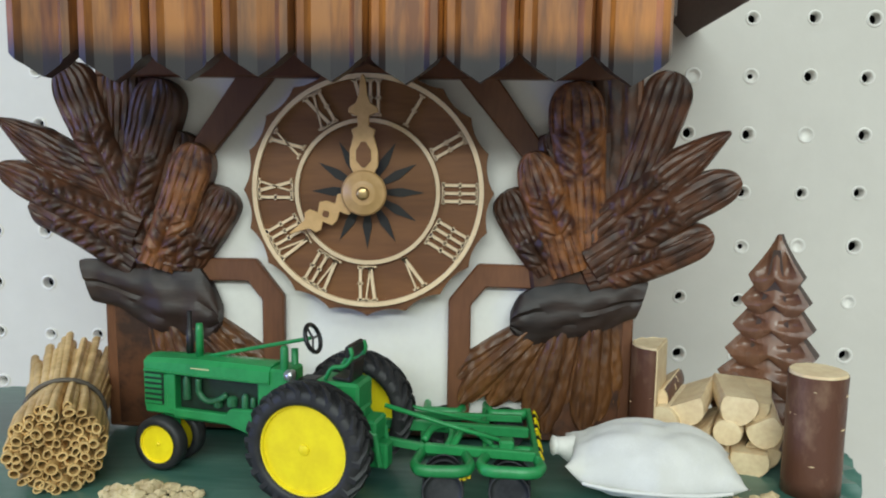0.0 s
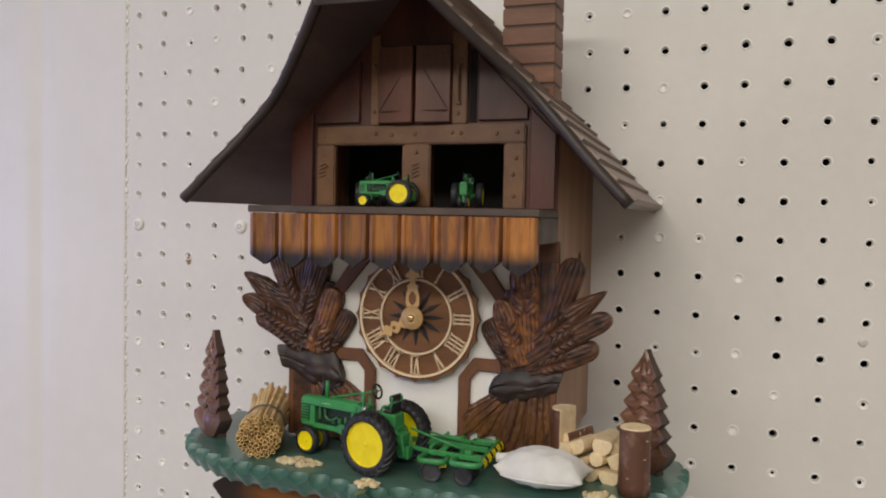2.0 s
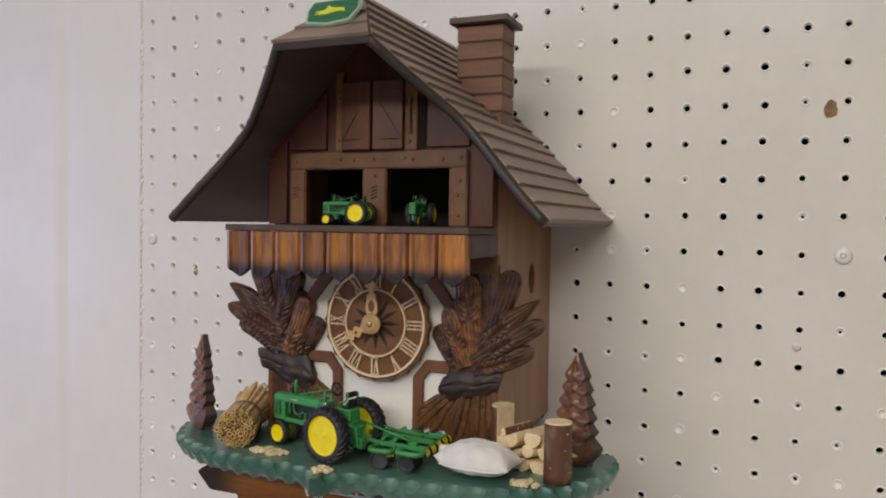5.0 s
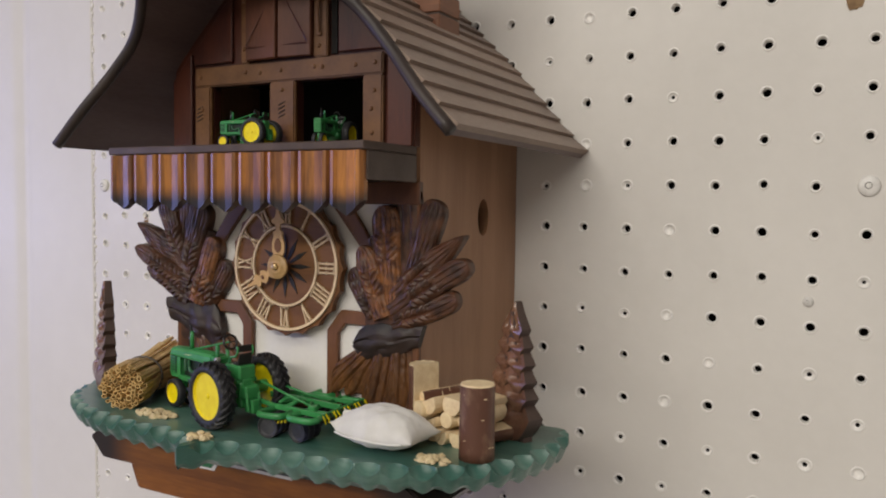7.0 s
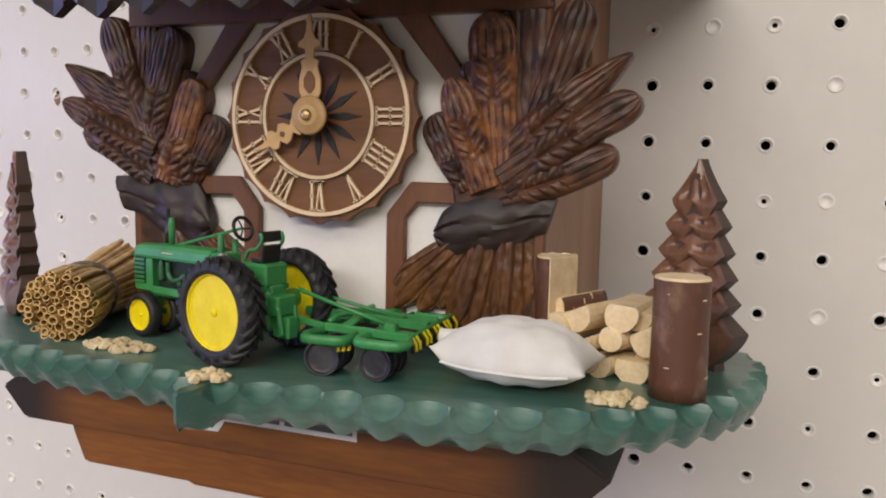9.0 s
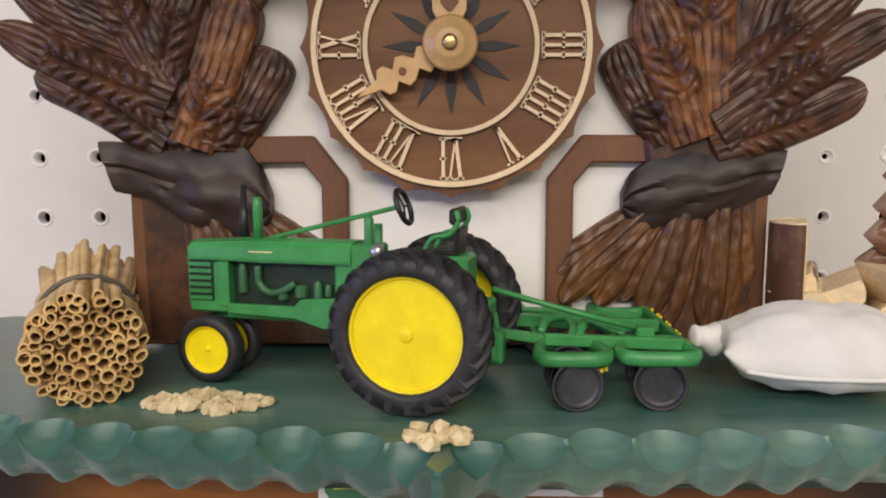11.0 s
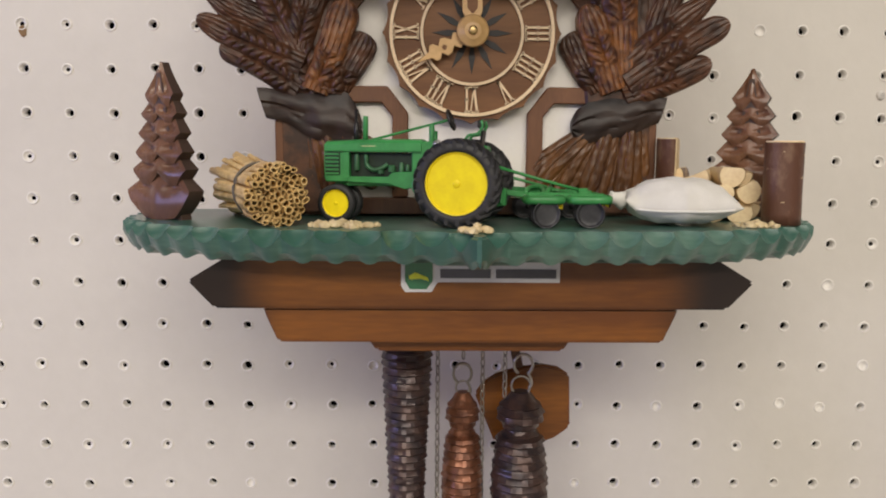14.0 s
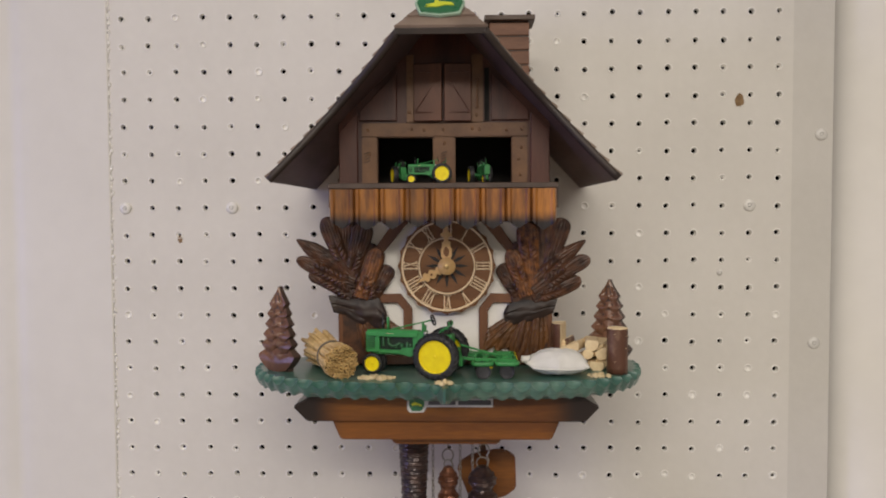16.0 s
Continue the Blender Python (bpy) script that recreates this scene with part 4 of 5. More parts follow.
right = smooth_line([(x, y, 0) for x, y in half_r], 12)
left = [Vector((0.003 - p.x, p.y, 0)) for p in right][::-1]
NS = 330
front_line = along(list(right), NS) + along(list(left), NS)[1:]
cum = [0.0]
for a, b in zip(front_line, front_line[1:]):
    cum.append(cum[-1] + (b - a).length)
mid = cum[NS]
top_l, mid_l, mid2_l, mid3_l, low_l, bot_l = [], [], [], [], [], []
for i, p in enumerate(front_line):
    d = (front_line[min(i + 1, len(front_line) - 1)] - front_line[max(i - 1, 0)]).normalized()
    n = Vector((-d.y, d.x, 0))
    if n.dot(p - Vector((0.002, -0.12, 0))) < 0:
        n = -n
    s = abs(cum[i] - mid)
    pitch = 0.0123
    f = ((s - 0.005) / pitch) % 1.0
    k = int((s - 0.005) / pitch)
    rk = random.Random(k + (50 if i < NS else 0))
    amp, low = 0.80 + 0.35 * rk.random(), 0.85 + 0.3 * rk.random()
    near = min(1.0, max(0.0, s - 0.005) / 0.006)
    scoop = math.sin(math.pi * f) ** 0.7 * amp * near
    f2 = ((s + 0.004) / 0.0126) % 1.0
    scoop2 = 0.5 - 0.5 * math.cos(2 * math.pi * f2)
    tuck = min(1.0, s / 0.020)
    up = Vector((0, 0, Z_SH))
    top_l.append((p - n * (0.0008 + 0.0054 * scoop)) + up)
    mid_l.append((p - n * (0.0007 + 0.0038 * scoop)) + up + Vector((0, 0, -0.0004 - 0.0018 * scoop * low)))
    mid2_l.append((p - n * (0.0004 + 0.0016 * scoop)) + up + Vector((0, 0, -0.0007 - 0.0034 * scoop * low)))
    mid3_l.append((p + n * 0.0001) + up + Vector((0, 0, -0.0009 - 0.0045 * scoop * low)))
    low_l.append((p - n * 0.0022 * tuck) + up + Vector((0, 0, -0.0100 + 0.0016 * scoop2)))
    bot_l.append((p - n * (0.0010 + (0.0030 + 0.0012 * scoop2) * tuck)) + up + Vector((0, 0, -0.0124 + 0.0020 * scoop2)))
loops = [top_l, mid_l, mid2_l, mid3_l, low_l, bot_l]
bm, vs = grid_mesh(loops)
bm.faces.new(vs[0])
bm.faces.new(vs[-1][::-1])
bm.faces.new([row[0] for row in vs] + [row[-1] for row in vs[::-1]])
bmesh.ops.recalc_face_normals(bm, faces=bm.faces)
shelf = part("shelf", bm, GREEN, clock, "green painted shelf with a carved scalloped edge", smooth=24)

# stepped bracket below
steps = [[(0.0975, 1.4120), (0.1130, 1.4025), (0.1025, 1.3915), (0.0, 1.3915)], [(0.0840, 1.3913), (0.0825, 1.3870), (0.0780, 1.3770), (0.0, 1.3768)], [(0.0430, 1.3766), (0.0390, 1.3708), (0.0, 1.3708)]]
for k, (st, y0, nm) in enumerate(zip(steps, (-0.1665, -0.1630, -0.1530), ("bracket", "bracket_step", "bracket_foot"))):
    pts = [(x + CX * 0.6, z) for x, z in st if x > 0] + [(-x + CX * 0.6, z) for x, z in st[::-1] if x > 0]
    part(nm, prism(pts, y0, -0.02, 0.0010, 2, 20), BRACKET, clock, "stained wooden bracket with burnt ends" if k == 0 else "")


# ---- things on the shelf ----
def carved_tree(place, h, w, depth, rz, label):
    """A fir sawn from a wedge of plank: notched sides, and a front cut into six tiers of two lobes, each with a gouge."""
    ob = thing("carved_fir_tree", (place[0], place[1], Z_SH), label, "wooden tree", "carved trees on the shelf", rz)
    tops = [1.0, 0.765, 0.655, 0.535, 0.405, 0.275]
    tips = [0.805, 0.680, 0.558, 0.435, 0.318, 0.190]
    lows = [0.725, 0.618, 0.492, 0.358, 0.222, 0.0]
    wide = [0.46, 0.575, 0.675, 0.765, 0.86, 1.0]
    r = random.Random(int(h * 1e5))
    for k in range(6):
        lean = depth * (0.56 + 0.44 * (1 - lows[k]))
        neck = 0.035 if k == 0 else wide[k] * 0.60
        foot = 0.62 if k < 5 else 0.50
        zt, zm, zb = tops[k], tips[k] + r.uniform(-0.006, 0.006), lows[k]
        skew = r.uniform(-0.012, 0.012)
        rows = []
        nu, nv = 18, 25
        for i in range(nu + 1):
            u = i / nu
            row = []
            for j in range(nv):
                v = 2 * j / (nv - 1) - 1
                if u < 0.56:
                    q = u / 0.56
                    half = neck + (wide[k] - neck) * (q ** 1.25 if k == 0 else q)
                    z = zt + (zm - zt) * q
                else:
                    q = (u - 0.56) / 0.44
                    half = wide[k] * (1 - (1 - foot) * (q if k < 5 else q ** 1.5))
                    z = zm + (zb - zm) * q
                notch = (0.75 if k < 5 else 0.0) * (zm - zb) * max(0.0, 1 - abs(v) / 0.55) * u ** 2
                swell = 0.06 * (zt - zb) * (abs(v) ** 2) * max(0.0, (u - 0.56) / 0.44) * (k == 5)
                y = lean * (0.62 + 0.38 * min(1.0, u / 0.70)) + 0.10 * depth * (1 - abs(v))
                if u > 0.72:
                    y -= 0.12 * depth * ((u - 0.72) / 0.28) ** 1.5
                gouge = max(0.0, 1 - ((abs(v) - 0.48) / 0.36) ** 2) * max(0.0, 1 - ((u - 0.44 + 0.30 * (abs(v) - 0.5)) / 0.16) ** 2)
                y -= 0.20 * depth * gouge
                row.append((w / 2 * (v * half + skew), -y, h * (z + notch + swell)))
            rows.append(row)
        bm, vs = grid_mesh(rows)
        rim = [vs[0][j] for j in range(nv)] + [vs[i][-1] for i in range(1, nu + 1)] + [vs[-1][j] for j in range(nv - 2, -1, -1)] + [vs[i][0] for i in range(nu - 1, 0, -1)]
        back = [bm.verts.new((v.co.x, 0.0, v.co.z)) for v in rim]
        for q in range(len(rim)):
            bm.faces.new((rim[q], rim[(q + 1) % len(rim)], back[(q + 1) % len(rim)], back[q]))
        bm.faces.new(back)
        bmesh.ops.recalc_face_normals(bm, faces=bm.faces)
        bm.faces.ensure_lookup_table()
        # Side faces take the darker colour that holds their shade.
        for f in bm.faces[nu * (nv - 1):]:
            f.material_index = 1
        part("tier", bm, TREEWOOD, ob, world=False, smooth=18).data.materials.append(TREESIDE)
    part("trunk_core", prism([(-w * 0.30, 0.0), (w * 0.30, 0.0), (w * 0.03, h * 0.93), (-w * 0.03, h * 0.93)], -depth * 0.62, -0.0002), TREESIDE, ob, world=False)
    return ob


carved_tree((-0.1243, -0.1405), 0.0645, 0.0355, 0.0088, -29, "dark brown carved wooden fir tree on the green shelf")
carved_tree((0.1318, -0.1105), 0.0668, 0.0360, 0.0092, -30, "red-brown carved wooden fir tree beside the log pile")


# straw bundle
def straw_bundle():
    front, back = Vector((-0.0740, -0.1745, Z_SH + 0.0122)), Vector((-0.1005, -0.1175, Z_SH + 0.0135))
    ob = thing("straw_bundle", (-0.088, -0.146, Z_SH), "bundle of dry yellow straws tied with a grey band", "straw bundle")
    ax = (back - front).normalized()
    u = ax.cross(Vector((0, 0, 1))).normalized()
    w = u.cross(ax)
    r = random.Random(3)
    spots = [(0.0, 0.0)]
    for ring, cnt in ((1, 6), (2, 12), (3, 19), (4, 26), (4.7, 30)):
        for k in range(cnt):
            a = 2 * math.pi * (k + 0.3 * ring) / cnt + r.uniform(-0.08, 0.08)
            spots.append((ring * math.cos(a) / 4.7, ring * math.sin(a) / 4.7))
    L = (back - front).length
    for a, b in spots:
        a, b = a + r.uniform(-0.03, 0.03), b + r.uniform(-0.03, 0.03)
        rad = r.uniform(0.00125, 0.00180)
        sq, tw = r.uniform(0.6, 1.0), r.uniform(0, math.pi)
        f0, f1 = r.uniform(-0.05, 0.03), 1 + r.uniform(-0.16, 0.12)
        da, db = r.uniform(-0.06, 0.06), r.uniform(-0.05, 0.06)
        rings_o, rings_i = [], []
        n = 9
        for f in (f0, 0.2, 0.42, 0.7, f1):
            spread = 0.0112 if f < 0.25 else (0.0092 if f < 0.5 else 0.0092 + 0.0034 * (f - 0.42) / 0.58)
            c = front + ax * (f * L) + u * spread * (a + (da * max(0, f - 0.42))) + w * spread * (b + (db * max(0, f - 0.42)))
            c.z = max(c.z, Z_SH + 0.0013)
            for lst, k_ in ((rings_o, 1.0), (rings_i, 0.70)):
                lst.append([c + (u * math.cos(t) * math.cos(tw) * rad * k_ - u * math.sin(t) * sq * math.sin(tw) * rad * k_ + w * math.cos(t) * math.sin(tw) * rad * k_ + w * math.sin(t) * sq * math.cos(tw) * rad * k_) for t in [2 * math.pi * q / n for q in range(n)]])
        bm, vo = grid_mesh(rings_o, True)
        vi = [[bm.verts.new(p) for p in row] for row in rings_i[:2]]
        for q in range(n):
            bm.faces.new((vi[0][q], vi[1][q], vi[1][(q + 1) % n], vi[0][(q + 1) % n]))
            bm.faces.new((vo[0][q], vi[0][q], vi[0][(q + 1) % n], vo[0][(q + 1) % n]))
        bm.faces.new(vi[1])
        bm.faces.new(vo[-1])
        bmesh.ops.recalc_face_normals(bm, faces=bm.faces)
        part("straw", bm, STRAW, ob, smooth=45)
    c = front + ax * (0.40 * L)
    loop = [c + (u * math.cos(t) + w * math.sin(t)) * 0.0112 + ax * 0.0006 * math.sin(3 * t) for t in [2 * math.pi * q / 40 for q in range(40)]]
    part("band", tube(loop, 0.0007, 8, True), WIRE, ob, "grey wire band", smooth=True)
    part("core", tube([front + ax * 0.006, front + ax * (0.42 * L), front + ax * (0.92 * L)], [0.0100, 0.0086, 0.0118], 12), STRAW, ob)


straw_bundle()


# small sack
def sack():
    ob = thing("cotton_sack", (0.0842, -0.1585, Z_SH), "small plump white cotton sack lying on the shelf", "sack", "", -4)
    nx, ny = 44, 30
    r = random.Random(11)

    def shell(sgn):
        rows = []
        for i in range(nx + 1):
            a = 2 * i / nx - 1
            row = []
            for j in range(ny + 1):
                b = 2 * j / ny - 1
                wx = 0.0233 * (1 - 0.10 * (1 - b * b) * abs(a))
                wy = 0.0165 * (1 - 0.16 * (1 - (1 - abs(a)) ** 2) * (abs(a) < 2))
                px, py = a * wx, b * wy * (1 - 0.10 * a * a)
                t = max(0.0, (1 - abs(a) ** 2.6)) ** 0.62 * max(0.0, (1 - abs(b) ** 2.4)) ** 0.60
                hgt = (0.0125 if sgn > 0 else 0.0058) * t
                crease = 0.0011 * noise.noise(Vector((a * 3.2, b * 3.4, sgn * 2.0))) * t + 0.0006 * noise.noise(Vector((a * 9, b * 7, sgn))) * (1 - t) * (t > 0)
                pull = -0.0010 * abs(math.sin(9 * b)) * max(0, abs(a) - 0.7) / 0.3 * t
                z = 0.0066 + sgn * hgt + crease + pull + 0.0012 * a * a + 0.0030 * max(0, -a - 0.8) / 0.2
                z = max(z, 0.0002)
                row.append((px, py, z))
            rows.append(row)
        return rows

    top, bot = shell(1), shell(-1)
    bm, vt = grid_mesh(top)
    bm2, vb = grid_mesh(bot)
    whole = join(bm, bm2)
    bmesh.ops.remove_doubles(whole, verts=whole.verts, dist=0.00025)
    bmesh.ops.recalc_face_normals(whole, faces=whole.faces)
    part("sack_body", whole, CLOTH, ob, world=False, smooth=True)
    seam = [(-0.0188, -0.0138, 0.0072), (-0.0110, -0.0156, 0.0067), (0.0, -0.0163, 0.0066), (0.0110, -0.0156, 0.0067), (0.0188, -0.0138, 0.0072)]
    part("seam", tube(smooth_line(seam, 8), 0.00055, 6), CLOTH, ob, world=False, smooth=True)
    tuft = [(-0.0212, 0.004, 0.0095), (-0.0242, 0.003, 0.0104), (-0.0268, 0.002, 0.0108)]
    part("tied_corner", tube(smooth_line(tuft, 5), [0.0040, 0.0037, 0.0034, 0.0031, 0.0028, 0.0026, 0.0025, 0.0024, 0.0025, 0.0028, 0.0012], 12), CLOTH, ob, world=False, smooth=True)


sack()


# logs
def log_round(r, L, seed, flat=None, bark_all=True):
    """A log along z: slightly uneven bark; flat cuts it along one side."""
    rr = random.Random(seed)
    n = 22
    ph = [rr.uniform(0, 6.28) for _ in range(3)]
    prof = []
    for k in range(n):
        a = 2 * math.pi * k / n
        f = 1 + 0.03 * math.sin(2 * a + ph[0]) + 0.025 * math.sin(3 * a + ph[1]) + rr.uniform(-0.01, 0.01)
        x, y = r * f * math.cos(a), r * f * math.sin(a)
        if flat is not None and x > flat * r:
            x = flat * r
        prof.append((x, y))
    return prof


def log_thing(name, m, r, L, seed, label, group, flat=None, split=False):
    ob = new(name)
    ob.matrix_basis = m
    ob.empty_display_size = 0.01
    tagged(ob, label, "log", group)
    prof = log_round(r, L, seed, flat)
    rr = random.Random(seed + 99)
    rows = []
    for i in range(8):
        f = i / 7
        rows.append([(x * (1 + 0.012 * math.sin(5 * f + seed)) + rr.uniform(-1, 1) * 0.00012, y * (1 + 0.012 * math.cos(4 * f + seed)), L * f) for x, y in prof])
    bm, vs = grid_mesh(rows, True)
    bm.faces.new(vs[0][::-1])
    bmesh.ops.recalc_face_normals(bm, faces=bm.faces)
    part("bark" if not split else "split_face", bm, BARK if not split else LOGEND, ob, world=False, smooth=not split)
    for z0, z1, nm in ((L - 0.0002, L + 0.0005, "cut_end"), (-0.0005, 0.0002, "cut_end")):
        if z0 < 0 and not split:
            continue
        b2 = bmesh.new()
        a = [b2.verts.new((x * 0.985, y * 0.985, z0)) for x, y in prof]
        b = [b2.verts.new((x * 0.955, y * 0.955, z1 + 0.0002 * math.sin(3 * k))) for k, (x, y) in enumerate(prof)]
        b2.faces.new(b)
        b2.faces.new(a[::-1])
        for k in range(len(a)):
            b2.faces.new((a[k], a[(k + 1) % len(a)], b[(k + 1) % len(b)], b[k]))
        bmesh.ops.recalc_face_normals(b2, faces=b2.faces)
        part(nm, b2, LOGEND, ob, "pale cut wood", world=False)
    if flat is not None and not split:
        ys = [y for x, y in prof if x >= flat * r - 1e-6]
        part("split_face", box(flat * r - 0.0002, flat * r + 0.0004, min(ys) * 0.97, max(ys) * 0.97, 0.0, L, 0.0001), LOGEND, ob, "pale split face", world=False)
    if not split:
        for k in range(11):
            a, z = rr.uniform(0, 6.28), rr.uniform(0.1, 0.92) * L
            if flat is not None and math.cos(a) > flat - 0.1:
                continue
            w = rr.uniform(0.0005, 0.0013)
            p = [(r * 0.985 * math.cos(a + d), r * 0.985 * math.sin(a + d), z) for d in (-w / r, 0, w / r)]
            part("lenticel", tube(p, 0.00022, 5), LOGEND, ob, "pale mark in the bark", world=False)
    return ob


log_thing("standing_log", pose(0.1290, -0.1525, Z_SH, 0, 0, 40), 0.0079, 0.0335, 1, "upright brown log with bark and a pale cut top", "logs on the shelf")
log_thing("standing_log", pose(0.0905, -0.1320, Z_SH, 0, 0, -22), 0.0080, 0.0348, 2, "upright split log with a pale split face", "logs on the shelf", 0.10)
# along x, over the shelf, radius, flat cut or none, place in depth
PILE = [(0.1010, 0.0046, 0.0046, 0.3, 0.0), (0.1085, 0.0042, 0.0046, 0.2, -0.0012), (0.1165, 0.0052, 0.0056, 0.35, -0.0020), (0.1250, 0.0050, 0.0050, 0.5, 0.0),
        (0.1045, 0.0108, 0.0036, 0.2, -0.0018), (0.1120, 0.0118, 0.0040, None, -0.0020), (0.1185, 0.0140, 0.0052, 0.6, -0.0010), (0.0955, 0.0135, 0.0050, None, 0.0010),
        (0.0925, 0.0190, 0.0052, 0.1, 0.0060), (0.1005, 0.0185, 0.0062, 0.15, 0.0010), (0.1095, 0.0192, 0.0054, 0.6, -0.0010), (0.1180, 0.0205, 0.0058, 0.1, 0.0010)]
rp = random.Random(21)
for k, (x, z, r, flat, dy) in enumerate(PILE):
    m = pose(x + 0.0055, -0.1180 + dy, Z_SH + z, 90 + rp.uniform(-2, 2), 0, -16 + rp.uniform(-9, 9)) @ pose(0, 0, 0, 0, 0, 90 + rp.uniform(-40, 40))
    log_thing("stacked_log", m, r, 0.025, 30 + k, "short split log with pale cut ends in the pile", "stacked logs", flat, split=(k not in (3, 8)))


# crumbs
def crumbs(x, y, sx, sy, n, seed):
    r = random.Random(seed)
    bm = bmesh.new()
    for k in range(n):
        f = math.sqrt(r.random())
        a = r.uniform(0, 6.28)
        px, py = x + sx * f * math.cos(a), y + sy * f * math.sin(a)
        s = r.uniform(0.0008, 0.0019)
        q = bmesh.ops.create_icosphere(bm, subdivisions=1, radius=s)["verts"]
        sh = (r.uniform(0.8, 1.4), r.uniform(0.7, 1.2), r.uniform(0.6, 0.95))
        hz = Z_SH + s * 0.5 + (1 - f) * r.random() * 0.0016
        for v in q:
            d = 1 + r.uniform(-0.22, 0.22)
            v.co = Vector((px + v.co.x * sh[0] * d, py + v.co.y * sh[1] * d, hz + v.co.z * sh[2] * d))
    ob = tagged(part("wood_crumbs", bm, GRIT), "scattered pale wood crumbs glued on the shelf", "crumbs", "", "stuff")


crumbs(-0.0485, -0.1745, 0.0130, 0.0055, 85, 1)
crumbs(0.0002, -0.1925, 0.0066, 0.0050, 42, 2)
crumbs(0.1135, -0.1660, 0.0085, 0.0052, 50, 3)


# ---- toy tractor: local x runs to its rear, y to its far side ----
def tyre(parent, x, y, z, R, w, rim_r, lugs, out):
    """A wheel with its axle along y; out: the side that shows its dish."""
    wheel = part("wheel", lathe([(rim_r * 0.3, -w * 0.02), (rim_r * 0.96, -w * 0.06), (rim_r * 1.02, -w * 0.30), (rim_r * 1.02, w * 0.30), (rim_r * 0.96, w * 0.06), (rim_r * 0.3, w * 0.02)], 30, "Y", (x, y, z)), JDYELLOW, parent, "yellow wheel", world=False, smooth=30)
    tread = 0.925 if lugs else 0.965
    prof = [(rim_r * 0.98, -w * 0.46), (rim_r * 1.08, -w * 0.5), (R * 0.88, -w * 0.47), (R * tread, -w * 0.34), (R * (tread + 0.01), 0), (R * tread, w * 0.34), (R * 0.88, w * 0.47), (rim_r * 1.08, w * 0.5), (rim_r * 0.98, w * 0.46)]
    bm = bmesh.new()
    n = 44
    rings = [[bm.verts.new((x + r * math.cos(2 * math.pi * k / n), y + h, z + r * math.sin(2 * math.pi * k / n))) for k in range(n)] for r, h in prof]
    for A, B in zip(rings, rings[1:] + rings[:1]):
        for k in range(n):
            bm.faces.new((A[k], A[(k + 1) % n], B[(k + 1) % n], B[k]))
    bmesh.ops.recalc_face_normals(bm, faces=bm.faces)
    part("tyre", bm, RUBBER, wheel, "black rubber tyre", world=False, smooth=True)
    if lugs:
        for s in (-1, 1):
            bm = bmesh.new()
            for k in range(lugs):
                a0 = 2 * math.pi * (k + (0.5 if s > 0 else 0)) / lugs
                pts = []
                for f, da in ((0.02, 0.20), (0.5, 0.06), (1.0, -0.10)):
                    pts.append((f, a0 + da))
                prev = None
                for f, a in pts:
                    hw = 0.062 if f < 0.9 else 0.050
                    yy = y + s * f * w * 0.5
                    lo = R * (0.915 if f < 0.9 else 0.80)
                    hi = R * (1.0 if f < 0.9 else 0.935)
                    ring = [bm.verts.new((x + rr * math.cos(a + d), yy, z + rr * math.sin(a + d))) for rr, d in ((lo, -hw), (hi, -hw * 0.8), (hi, hw * 0.8), (lo, hw))]
                    if prev:
                        for q in range(3):
                            bm.faces.new((prev[q], prev[q + 1], ring[q + 1], ring[q]))
                    else:
                        bm.faces.new(ring)
                    prev = ring
                bm.faces.new(prev)
            bmesh.ops.recalc_face_normals(bm, faces=bm.faces)
            part("tread", bm, RUBBER, wheel, world=False)
    for s in (out,):
        yy = y + s * w * 0.30
        dish = [(rim_r * 1.0, 0.0), (rim_r * 0.975, 0.0008), (rim_r * 0.935, 0.0007), (rim_r * 0.905, -0.0004), (rim_r * 0.86, -0.0010), (rim_r * 0.60, -0.0013), (rim_r * 0.34, -0.0013), (rim_r * 0.30, -0.0007), (rim_r * 0.13, -0.0006), (rim_r * 0.11, 0.0004), (rim_r * 0.05, 0.0007), (0, 0.0007)]
        bm = lathe(dish, 34, "Y", (0, 0, 0))
        if s > 0:
            bm.transform(Matrix.Rotation(math.pi, 4, "Z"))
        bm.transform(Matrix.Translation((x, yy, z)))
        part("rim", bm, JDYELLOW, wheel, "yellow dished rim", world=False, smooth=35)
        nb = 6
        for k in range(nb):
            a = 2 * math.pi * k / nb
            part("bolt", lathe([(rim_r * 0.042, 0), (rim_r * 0.034, 0.0007), (0, 0.0007)], 6, "Y", (x + rim_r * 0.21 * math.cos(a), yy - s * 0.0010, z + rim_r * 0.21 * math.sin(a))), JDYELLOW, wheel, world=False)
    return wheel


